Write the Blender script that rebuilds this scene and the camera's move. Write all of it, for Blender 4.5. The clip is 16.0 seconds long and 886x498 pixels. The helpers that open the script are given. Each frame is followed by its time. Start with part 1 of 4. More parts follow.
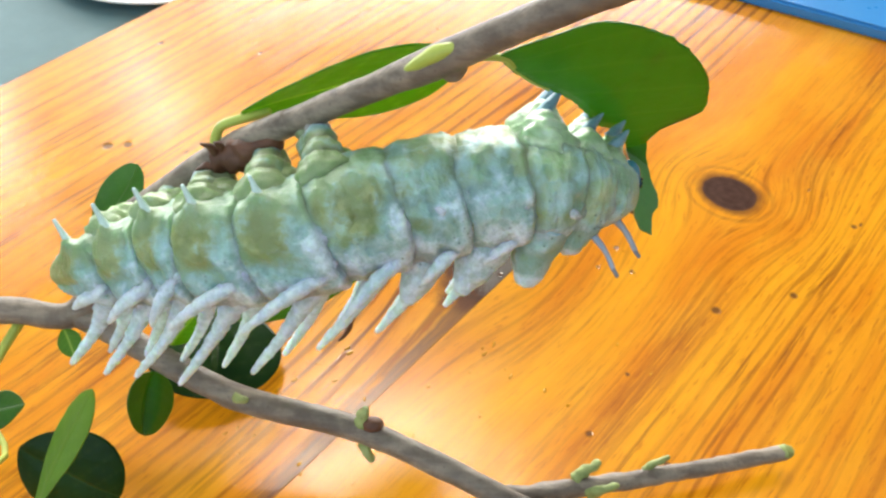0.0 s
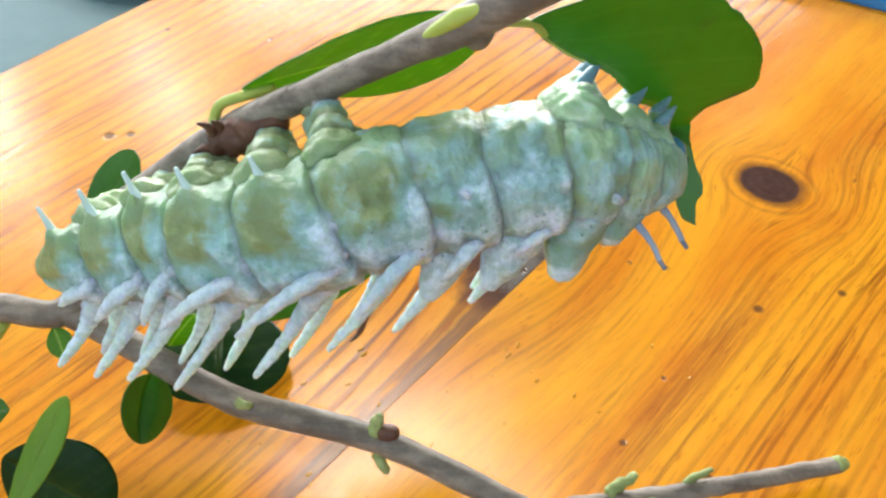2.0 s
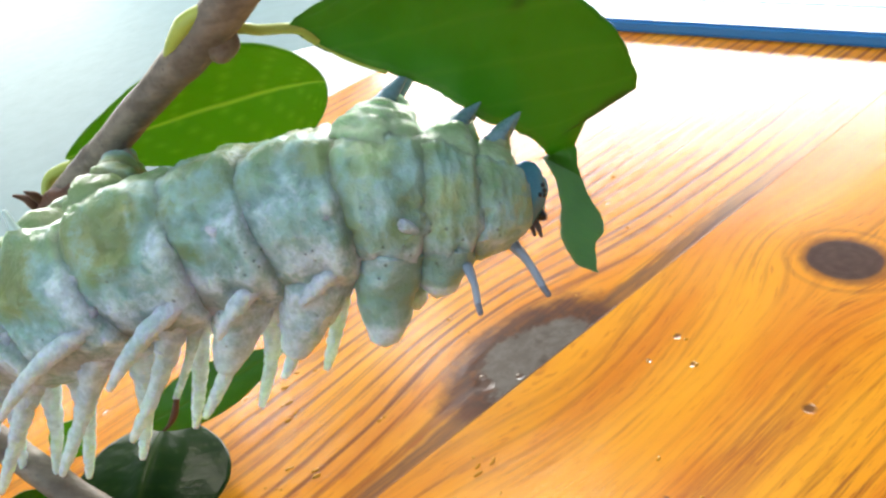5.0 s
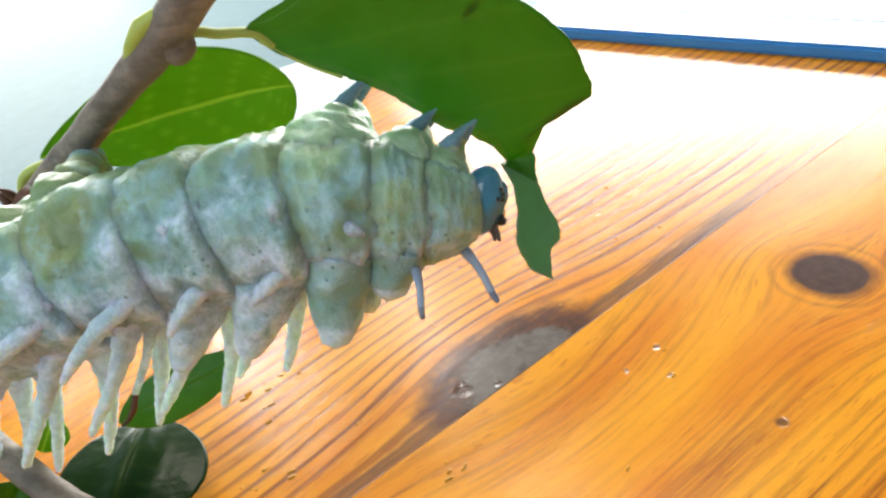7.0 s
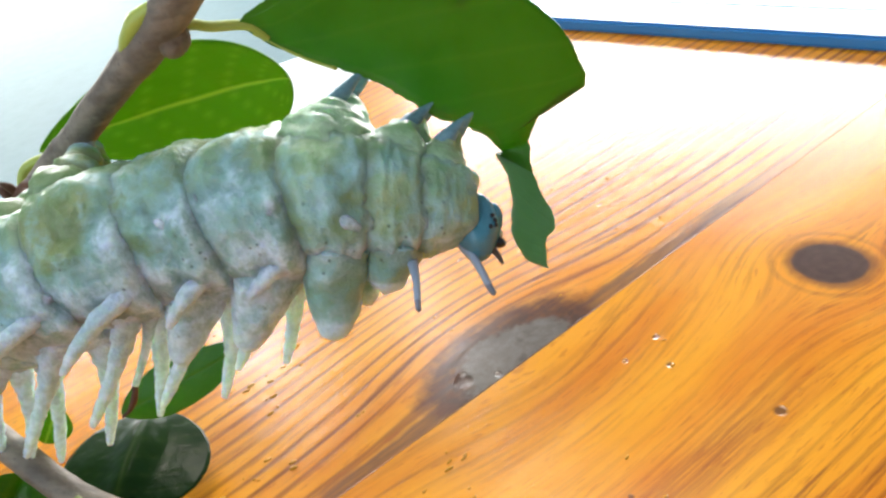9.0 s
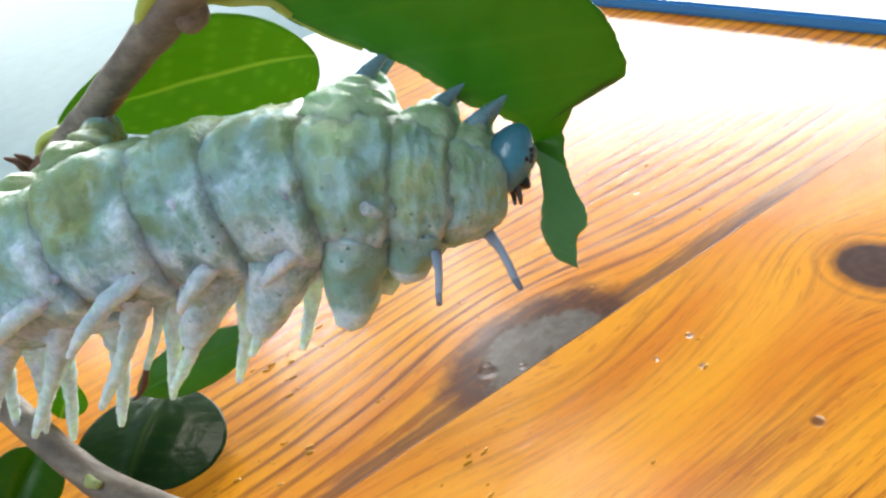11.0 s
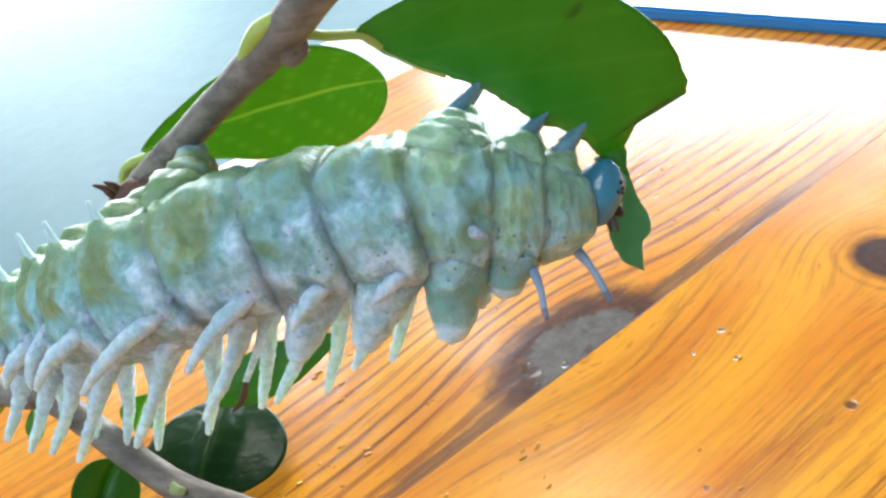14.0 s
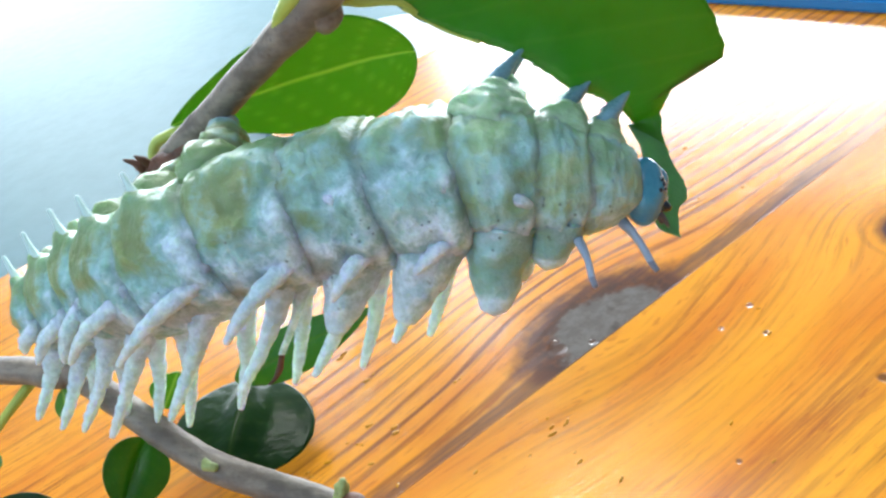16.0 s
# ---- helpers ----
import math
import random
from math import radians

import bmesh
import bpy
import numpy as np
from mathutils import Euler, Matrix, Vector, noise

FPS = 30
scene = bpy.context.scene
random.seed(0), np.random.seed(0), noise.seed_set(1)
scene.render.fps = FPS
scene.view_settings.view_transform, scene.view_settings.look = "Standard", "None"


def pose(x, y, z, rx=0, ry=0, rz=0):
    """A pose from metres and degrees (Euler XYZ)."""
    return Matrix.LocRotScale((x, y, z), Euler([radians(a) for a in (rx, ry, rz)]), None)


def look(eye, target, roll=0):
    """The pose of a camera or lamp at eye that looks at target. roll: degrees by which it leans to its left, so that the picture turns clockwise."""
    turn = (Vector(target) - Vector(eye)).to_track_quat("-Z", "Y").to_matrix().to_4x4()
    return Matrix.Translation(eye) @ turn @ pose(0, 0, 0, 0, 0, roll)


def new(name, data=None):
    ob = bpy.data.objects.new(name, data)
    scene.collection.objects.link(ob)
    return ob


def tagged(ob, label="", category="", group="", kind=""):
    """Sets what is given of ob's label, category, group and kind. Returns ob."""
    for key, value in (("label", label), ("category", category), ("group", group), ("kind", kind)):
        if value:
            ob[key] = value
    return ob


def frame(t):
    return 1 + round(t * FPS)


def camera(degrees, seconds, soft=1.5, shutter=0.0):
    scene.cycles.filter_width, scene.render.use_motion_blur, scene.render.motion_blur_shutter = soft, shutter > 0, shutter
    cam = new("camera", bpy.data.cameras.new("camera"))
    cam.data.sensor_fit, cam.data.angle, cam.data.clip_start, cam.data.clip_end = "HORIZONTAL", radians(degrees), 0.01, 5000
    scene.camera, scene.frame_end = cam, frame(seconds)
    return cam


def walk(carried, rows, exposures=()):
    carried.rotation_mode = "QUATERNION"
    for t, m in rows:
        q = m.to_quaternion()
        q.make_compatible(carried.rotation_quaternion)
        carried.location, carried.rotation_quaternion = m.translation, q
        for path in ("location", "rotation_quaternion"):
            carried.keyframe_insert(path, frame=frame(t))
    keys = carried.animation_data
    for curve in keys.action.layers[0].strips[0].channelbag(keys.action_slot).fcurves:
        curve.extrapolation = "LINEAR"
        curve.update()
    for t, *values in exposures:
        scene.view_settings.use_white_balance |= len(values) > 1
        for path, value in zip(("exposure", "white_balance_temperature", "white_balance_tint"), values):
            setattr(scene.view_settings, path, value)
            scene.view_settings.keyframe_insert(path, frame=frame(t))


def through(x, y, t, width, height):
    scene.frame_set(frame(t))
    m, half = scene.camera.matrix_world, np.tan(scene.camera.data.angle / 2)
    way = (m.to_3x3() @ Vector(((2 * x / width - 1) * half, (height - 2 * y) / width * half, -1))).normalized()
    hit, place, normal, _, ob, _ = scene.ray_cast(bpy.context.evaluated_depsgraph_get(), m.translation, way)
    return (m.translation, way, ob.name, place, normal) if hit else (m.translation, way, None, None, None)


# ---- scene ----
cam = camera(54.0, 16.0, soft=2.5)
PATH = [
    (0, (0.0002, -0.0001, 0.1925), (-0.0146, 0.6927, -0.5285), 0.82),
    (0.5, (-0.0009, 0.0013, 0.1917), (-0.0139, 0.6905, -0.5327), 1.00),
    (1, (0.0006, 0.0045, 0.1926), (-0.0242, 0.6879, -0.5370), 0.79),
    (1.5, (-0.0014, 0.0063, 0.1845), (-0.0228, 0.7008, -0.5346), 0.41),
    (2, (-0.0011, 0.0104, 0.1791), (-0.0346, 0.7027, -0.5418), -0.30),
    (2.5, (0.0099, 0.0102, 0.1693), (-0.0761, 0.7182, -0.5317), -4.09),
    (3, (0.0238, 0.0121, 0.1651), (-0.1039, 0.7230, -0.5265), -6.59),
    (3.5, (0.0432, 0.0098, 0.1586), (-0.1418, 0.7487, -0.4893), -9.75),
    (4, (0.0496, 0.0202, 0.1486), (-0.1883, 0.7698, -0.4691), -12.18),
    (4.2, (0.0518, 0.0235, 0.1429), (-0.2075, 0.7900, -0.4446), -13.44),
    (6.3, (0.0704, 0.0272, 0.1366), (-0.2581, 0.8173, -0.3810), -15.34),
    (6.5, (0.0713, 0.0272, 0.1362), (-0.2638, 0.8127, -0.3841), -15.20),
    (7, (0.0707, 0.0270, 0.1359), (-0.2583, 0.8168, -0.3818), -15.22),
    (7.5, (0.0706, 0.0278, 0.1369), (-0.2562, 0.8141, -0.3875), -15.13),
    (8, (0.0642, 0.0290, 0.1326), (-0.2551, 0.8176, -0.3929), -15.33),
    (8.5, (0.0651, 0.0284, 0.1344), (-0.2570, 0.8142, -0.3936), -15.07),
    (9, (0.0726, 0.0266, 0.1355), (-0.2645, 0.8100, -0.3867), -15.91),
    (9.2, (0.0679, 0.0262, 0.1313), (-0.2520, 0.8277, -0.3738), -15.54),
    (11.3, (0.0722, 0.0344, 0.1345), (-0.3162, 0.7824, -0.4037), -15.99),
    (11.5, (0.0706, 0.0300, 0.1280), (-0.3163, 0.8015, -0.3769), -16.34),
    (12, (0.0723, 0.0296, 0.1305), (-0.3134, 0.8008, -0.3760), -17.06),
    (12.5, (0.0752, 0.0263, 0.1384), (-0.3044, 0.7967, -0.3738), -17.57),
    (13, (0.0734, 0.0265, 0.1380), (-0.3098, 0.7937, -0.3765), -17.86),
    (13.5, (0.0733, 0.0269, 0.1386), (-0.3120, 0.7896, -0.3807), -17.97),
    (14, (0.0613, 0.0222, 0.1441), (-0.2907, 0.7861, -0.3967), -16.33),
    (14.5, (0.0590, 0.0195, 0.1434), (-0.3084, 0.7797, -0.3924), -17.10),
    (15, (0.0585, 0.0205, 0.1389), (-0.3078, 0.7815, -0.3966), -17.65),
    (15.5, (0.0581, 0.0195, 0.1408), (-0.3067, 0.7775, -0.4000), -17.58),
    (16, (0.0570, 0.0194, 0.1415), (-0.3042, 0.7768, -0.4024), -17.28),
]
EXPOSURES = [(0.0, 1.08, 7250, 10), (1.0, 1.07, 7150, 10), (2.0, 1.05, 6900, 10), (3.0, 1.08, 6900, 10), (4.2, 1.03, 7200, 10), (6.3, 0.97, 7200, 11), (9.2, 0.95, 7000, 11), (11.3, 0.93, 6800, 10), (13.0, 1.05, 6300, 8), (16.0, 1.13, 6200, 8)]
walk(cam, [(t, look(eye, target, roll)) for t, eye, target, roll in PATH], EXPOSURES)

# ---- light: daylight through the windows and a roof light, plus added fill lamps ----
SUN_EL, SUN_AZ = radians(60), radians(-9)
world = bpy.data.worlds.new("sky")
scene.world = world
world.use_nodes = True
sky = world.node_tree.nodes.new("ShaderNodeTexSky")
sky.sky_type, sky.sun_disc, sky.sun_elevation, sky.sun_rotation = "NISHITA", False, SUN_EL, SUN_AZ
world.node_tree.links.new(sky.outputs[0], world.node_tree.nodes["Background"].inputs[0])
world.node_tree.nodes["Background"].inputs[1].default_value = 0.12
sun = new("sun", bpy.data.lights.new("sun", "SUN"))
sun.data.energy, sun.data.angle, sun.data.color = 0.6, radians(30), (1.0, 0.95, 0.87)
sun_way = Vector((math.sin(SUN_AZ) * math.cos(SUN_EL), math.cos(SUN_AZ) * math.cos(SUN_EL), math.sin(SUN_EL)))
sun.matrix_world = look(sun_way * 3, (0, 0, 0))


def area_lamp(name, centre, aim, wide, high, watts, colour):
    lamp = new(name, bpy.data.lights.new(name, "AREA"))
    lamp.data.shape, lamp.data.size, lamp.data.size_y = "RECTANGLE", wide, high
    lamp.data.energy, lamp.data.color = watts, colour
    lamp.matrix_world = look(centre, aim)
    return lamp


area_lamp("window_light_back", (0.0, 1.56, 0.31), (0.0, 0, 0.31), 1.1, 0.68, 20, (0.93, 0.97, 1.0))
area_lamp("window_light_upper", (-0.735, 1.60, 1.0), (-0.735, 0, 1.0), 0.44, 0.48, 1.0, (1.0, 0.97, 0.93))
area_lamp("window_light_slit", (-0.68, 1.575, 1.07), (-0.68, 0, 1.07), 0.03, 0.30, 0.7, (0.95, 0.98, 1.0))
area_lamp("window_light_side", (-1.06, 1.425, 0.515), (0, 1.425, 0.515), 0.28, 1.09, 9, (0.90, 0.96, 1.0))
area_lamp("window_light_low", (-1.06, 1.06, 0.26), (0, 1.06, 0.26), 0.38, 0.60, 5, (0.90, 0.96, 1.0))
area_lamp("roof_light", (-0.13, 0.98, 1.58), (-0.13, 0.98, 0), 0.36, 0.34, 4.5, (1.0, 0.96, 0.90))
# Unseen overhead source, added as fill for the animal's near flank.
area_lamp("fill_light_top", (0.0, -0.62, 1.58), (0.0, -0.62, 0), 0.60, 0.66, 4.2, (0.82, 0.93, 1.0))
# Added fill from the left wall, through an opening made for it.
area_lamp("fill_light_left", (-1.06, -0.70, 0.60), (0.0, 0.1, 0.05), 1.0, 0.96, 2.7, (0.66, 0.86, 1.0))
area_lamp("window_light_front", (-0.40, -1.76, 0.65), (0.0, 0.1, 0.05), 1.3, 1.0, 3.0, (0.66, 0.86, 1.0))


# ---- materials ----
def material(name):
    m = bpy.data.materials.new(name)
    m.use_nodes = True
    return m, m.node_tree, m.node_tree.nodes["Principled BSDF"]


class Net:
    """Shortcuts for building a node tree."""

    def __init__(self, tree):
        self.t = tree

    def put(self, socket, value):
        if hasattr(value, "is_linked"):
            self.t.links.new(value, socket)
        else:
            socket.default_value = value

    def math(self, op, a, b=0.0, c=0.0):
        n = self.t.nodes.new("ShaderNodeMath")
        n.operation = op
        for s, v in zip(n.inputs, (a, b, c)):
            self.put(s, v)
        return n.outputs[0]

    def ramp(self, fac, stops):
        n = self.t.nodes.new("ShaderNodeValToRGB")
        e = n.color_ramp.elements
        while len(e) < len(stops):
            e.new(0.5)
        for el, (p, c) in zip(e, stops):
            el.position, el.color = p, (*c, 1) if len(c) == 3 else c
        self.put(n.inputs[0], fac)
        return n.outputs[0]

    def step(self, x, a, b):
        """0 at a, 1 at b."""
        n = self.t.nodes.new("ShaderNodeMapRange")
        n.interpolation_type = "SMOOTHSTEP"
        self.put(n.inputs[0], x)
        n.inputs[1].default_value, n.inputs[2].default_value = a, b
        return n.outputs[0]

    def mix(self, fac, a, b, kind="MIX"):
        n = self.t.nodes.new("ShaderNodeMix")
        n.data_type, n.blend_type = "RGBA", kind
        self.put(n.inputs[0], fac)
        for s, v in ((n.inputs[6], a), (n.inputs[7], b)):
            self.put(s, (*v, 1) if isinstance(v, tuple) and len(v) == 3 else v)
        return n.outputs[2]

    def coords(self, kind="Object"):
        return self.t.nodes.new("ShaderNodeTexCoord").outputs[kind]

    def scaled(self, vec, scale, shift=(0, 0, 0)):
        n = self.t.nodes.new("ShaderNodeMapping")
        self.put(n.inputs[0], vec)
        n.inputs[1].default_value, n.inputs[3].default_value = shift, scale
        return n.outputs[0]

    def noise(self, vec, scale, detail=4.0, rough=0.55, distort=0.0):
        n = self.t.nodes.new("ShaderNodeTexNoise")
        self.put(n.inputs["Vector"], vec)
        n.inputs["Scale"].default_value, n.inputs["Detail"].default_value = scale, detail
        n.inputs["Roughness"].default_value, n.inputs["Distortion"].default_value = rough, distort
        return n.outputs["Fac"]

    def cells(self, vec, scale, out="Distance"):
        n = self.t.nodes.new("ShaderNodeTexVoronoi")
        self.put(n.inputs["Vector"], vec)
        n.inputs["Scale"].default_value = scale
        return n.outputs[out]

    def xyz(self, vec):
        n = self.t.nodes.new("ShaderNodeSeparateXYZ")
        self.put(n.inputs[0], vec)
        return n.outputs

    def vec(self, x, y, z):
        n = self.t.nodes.new("ShaderNodeCombineXYZ")
        for s, v in zip(n.inputs, (x, y, z)):
            self.put(s, v)
        return n.outputs[0]

    def bump(self, height, distance, strength=1.0, normal=None):
        n = self.t.nodes.new("ShaderNodeBump")
        n.inputs["Strength"].default_value, n.inputs["Distance"].default_value = strength, distance
        self.put(n.inputs["Height"], height)
        if normal:
            self.put(n.inputs["Normal"], normal)
        return n.outputs[0]

    def attr(self, name):
        n = self.t.nodes.new("ShaderNodeAttribute")
        n.attribute_name = name
        return n.outputs["Fac"]


# knots of the table top: along the grain, across it, half length and half width, in metres
KNOTS = [(0.2242, 0.0600, 0.0079, 0.0092), (0.1540, 0.0975, 0.0170, 0.0118), (0.455, 0.215, 0.007, 0.006), (-0.10, -0.16, 0.010, 0.008)]
# dents and old pin holes: along, across, radius
DENTS = [(0.1788, 0.0754, 0.0011), (0.1683, 0.0753, 0.0008), (0.1733, 0.0664, 0.0009), (0.1758, 0.0400, 0.0016), (0.1956, 0.0251, 0.0015), (0.1175, 0.0456, 0.0014), (0.1224, 0.0260, 0.0008), (0.1399, 0.0478, 0.0009), (0.1076, 0.2355, 0.0022), (0.1125, 0.2310, 0.0018), (0.1595, 0.2731, 0.0013), (0.1801, 0.2384, 0.0010), (0.2353, 0.0225, 0.0012), (0.1400, 0.1012, 0.0024), (0.1412, 0.1030, 0.0013), (0.1468, 0.0962, 0.0011)]


def wood_material():
    m, tree, out = material("varnished_pine")
    k = Net(tree)
    where = k.coords()
    u, v, _ = k.xyz(where)
    dark, core, pale_core, close, heart = None, None, None, None, None
    bent = v
    wob = k.math("MULTIPLY", k.math("SUBTRACT", k.noise(where, 140), 0.5), 0.35)
    lump = k.math("MULTIPLY", k.math("SUBTRACT", k.noise(where, 110, 4.0, 0.65), 0.5), 1.7)
    for nr, (ku, kv, a, b) in enumerate(KNOTS):
        du, dv = k.math("SUBTRACT", u, ku), k.math("SUBTRACT", v, kv)
        r2 = k.math("ADD", k.math("POWER", k.math("DIVIDE", k.math("ABSOLUTE", du), a), 2.0), k.math("POWER", k.math("DIVIDE", k.math("ABSOLUTE", dv), b), 2.0))
        near = k.math("POWER", 2.718, k.math("MULTIPLY", r2, -0.17))
        bent = k.math("SUBTRACT", bent, k.math("MULTIPLY", k.math("MULTIPLY", dv, near), 0.80))
        close = near if close is None else k.math("MAXIMUM", close, near)
        r2 = k.math("ADD", r2, wob)
        if nr == 1:
            # the large loose knot: grey heart in a ragged dark brown ring
            r3 = k.math("ADD", r2, lump)
            disc = k.step(r3, 1.12, 0.70)
            rim = k.math("MULTIPLY", k.step(k.math("ADD", r2, k.math("MULTIPLY", lump, 1.3)), 3.3, 1.5), k.math("ADD", 0.60, k.math("MULTIPLY", k.noise(k.scaled(where, (60, 700, 1)), 1.0, 4.0, 0.65), 0.8)))
            on_board = k.step(v, 0.0940, 0.0950)
            disc, rim = k.math("MULTIPLY", disc, on_board), k.math("MULTIPLY", rim, on_board)
            crust = k.math("MULTIPLY", k.math("MULTIPLY", k.step(r3, 1.75, 1.15), k.step(r3, 0.70, 1.05)), k.step(k.noise(where, 330, 3.0), 0.40, 0.56))
            crust = k.math("MULTIPLY", crust, on_board)
            pale_core = disc
        else:
            disc = k.step(r2, 1.08, 0.84)
            turns = k.math("MULTIPLY", k.step(k.math("SINE", k.math("MULTIPLY", k.math("SQRT", k.math("MAXIMUM", r2, 0.0)), 13.0)), -0.2, 0.8), 0.38)
            rim = k.math("MAXIMUM", k.math("MULTIPLY", turns, k.step(r2, 3.8, 1.2)), k.math("MULTIPLY", k.step(k.math("ADD", r2, k.math("MULTIPLY", wob, 2.0)), 1.9, 1.0), 0.75))
            core = disc if core is None else k.math("MAXIMUM", core, disc)
            inner = k.math("MULTIPLY", disc, k.step(k.math("SINE", k.math("MULTIPLY", k.math("SQRT", k.math("MAXIMUM", r2, 0.0)), 22.0)), -0.6, 0.6))
            heart = inner if heart is None else k.math("MAXIMUM", heart, inner)
        dark = rim if dark is None else k.math("MAXIMUM", dark, rim)
    wander = k.math("MULTIPLY", k.math("SUBTRACT", k.noise(k.scaled(where, (5, 22, 1)), 1.0, 3.0), 0.5), 0.009)
    across = k.math("ADD", bent, wander)
    far_board = k.step(v, 0.0940, 0.0950)
    broad = k.noise(k.vec(k.math("MULTIPLY", u, 6.0), k.math("MULTIPLY", across, 50.0), 3.0), 1.0, 4.0, 0.6)
    # growth rings: clear dark lines on the far board, short broken streaks on the near one
    beat = k.math("MULTIPLY", k.math("SUBTRACT", k.noise(k.vec(k.math("MULTIPLY", u, 4.0), k.math("MULTIPLY", across, 60.0), 1.0), 1.0, 2.0), 0.5), 8.0)
    phase = k.math("ADD", k.math("MULTIPLY", across, 1500.0), beat)
    phase = k.math("ADD", phase, k.math("MULTIPLY", far_board, k.math("SUBTRACT", k.math("MULTIPLY", across, -280.0), k.math("MULTIPLY", beat, 0.78))))
    wave = k.math("SINE", phase)
    rings = k.step(k.math("ADD", wave, k.math("MULTIPLY", far_board, 0.05)), 0.15, 1.05)
    rough_line = k.noise(k.vec(k.math("MULTIPLY", u, 30.0), k.math("MULTIPLY", across, 900.0), 2.0), 1.0, 3.0, 0.6)
    rings = k.math("MULTIPLY", rings, k.step(rough_line, 0.26, 0.58))
    strong = k.step(k.noise(k.vec(k.math("MULTIPLY", u, 9.0), k.math("MULTIPLY", across, 75.0), 7.0), 1.0, 3.0, 0.6), 0.42, 0.64)
    clear = k.step(k.math("ADD", v, k.math("MULTIPLY", k.math("SUBTRACT", broad, 0.5), 0.03)), 0.046, 0.062)
    busy = k.math("SUBTRACT", 1.0, k.math("MULTIPLY", k.math("MULTIPLY", clear, 0.85), k.math("SUBTRACT", 1.0, far_board)))
    busy = k.math("MAXIMUM", busy, k.math("MULTIPLY", k.step(close, 0.05, 0.45), 0.95))
    weight = k.math("ADD", k.math("MULTIPLY", far_board, k.math("ADD", 0.16, k.math("MULTIPLY", k.step(v, 0.19, 0.13), 0.30))), k.math("MULTIPLY", busy, k.math("ADD", 0.22, k.math("MULTIPLY", strong, 0.26))))
    weight = k.math("MULTIPLY", weight, k.math("ADD", 0.45, k.math("MULTIPLY", k.step(u, 0.055, 0.105), 0.55)))
    late = k.math("MULTIPLY", rings, weight)
    dash = k.noise(k.vec(k.math("MULTIPLY", u, 26.0), k.math("MULTIPLY", across, 420.0), 11.0), 1.0, 4.0, 0.6)
    dash = k.math("MULTIPLY", k.step(dash, 0.545, 0.65), k.math("MULTIPLY", busy, k.math("ADD", 0.24, k.math("MULTIPLY", strong, 0.40))))
    fleck = k.noise(k.vec(k.math("MULTIPLY", u, 150.0), k.math("MULTIPLY", across, 1050.0), 17.0), 1.0, 3.0, 0.55)
    fleck = k.math("MULTIPLY", k.step(fleck, 0.56, 0.68), k.math("ADD", 0.14, k.math("MULTIPLY", busy, 0.34)))
    thin = k.noise(k.vec(k.math("MULTIPLY", u, 55.0), k.math("MULTIPLY", across, 1300.0), 5.0), 1.0, 4.0, 0.65)
    cloud = k.noise(k.scaled(where, (28, 60, 1)), 1.0, 4.0, 0.6)
    pale = k.mix(k.step(broad, 0.32, 0.68), (0.800, 0.330, 0.011), (0.650, 0.199, 0.006))
    pale = k.mix(k.math("MULTIPLY", k.step(cloud, 0.42, 0.68), 0.45), pale, (0.82, 0.355, 0.018))
    col = k.mix(late, pale, (0.125, 0.024, 0.003))
    col = k.mix(k.math("MULTIPLY", dash, 1.0), col, (0.150, 0.034, 0.005))
    col = k.mix(fleck, col, (0.37, 0.085, 0.005))
    col = k.mix(k.math("MULTIPLY", k.step(thin, 0.50, 0.76), 0.30), col, (0.25, 0.062, 0.006))
    col = k.mix(k.math("MULTIPLY", k.step(thin, 0.46, 0.26), 0.25), col, (0.82, 0.35, 0.025))
    # grey-brown streak on the far board, along its joint
    edge = k.math("SUBTRACT", v, 0.0945)
    ragged = k.math("MULTIPLY", k.math("SUBTRACT", k.noise(k.scaled(where, (26, 120, 1)), 1.0, 4.0, 0.65), 0.5), 0.012)
    near_joint = k.math("MULTIPLY", k.step(k.math("ADD", edge, ragged), 0.0056, 0.0030), far_board)
    along = k.step(k.noise(k.scaled(where, (8, 3, 1)), 1.0, 2.0), 0.15, 0.42)
    along = k.math("MULTIPLY", k.math("MULTIPLY", along, k.step(u, 0.30, 0.22)), k.math("ADD", 0.45, k.math("MULTIPLY", thin, 0.75)))
    col = k.mix(k.math("MULTIPLY", k.math("MULTIPLY", near_joint, along), 0.95), col, (0.115, 0.050, 0.026))
    streak = k.math("MULTIPLY", k.step(k.math("ABSOLUTE", k.math("SUBTRACT", across, 0.044)), 0.0075, 0.002), k.step(k.noise(k.scaled(where, (11, 3, 1)), 1.0, 2.0), 0.40, 0.60))
    streak = k.math("MULTIPLY", streak, k.step(thin, 0.30, 0.60))
    col = k.mix(k.math("MULTIPLY", streak, 0.45), col, (0.19, 0.05, 0.012))
    col = k.mix(dark, col, (0.100, 0.033, 0.012))
    ring = k.math("ADD", k.math("MULTIPLY", heart, 0.15), k.math("MULTIPLY", k.step(k.noise(where, 320, 4.0), 0.35, 0.65), 0.35))
    col = k.mix(core, col, k.mix(ring, (0.052, 0.020, 0.012), (0.105, 0.048, 0.032)))
    crumb = k.step(k.noise(where, 240, 5.0, 0.7), 0.40, 0.62)
    grey = k.mix(crumb, (0.118, 0.098, 0.083), (0.160, 0.137, 0.118))
    grey = k.mix(k.math("MULTIPLY", k.step(k.noise(where, 95, 3.0), 0.60, 0.70), 0.55), grey, (0.045, 0.026, 0.018))
    col = k.mix(pale_core, col, grey)
    col = k.mix(k.math("MULTIPLY", crust, 0.55), col, (0.040, 0.020, 0.013))
    core = k.math("MAXIMUM", core, pale_core)
    stain = k.noise(where, 9.0, 3.0)
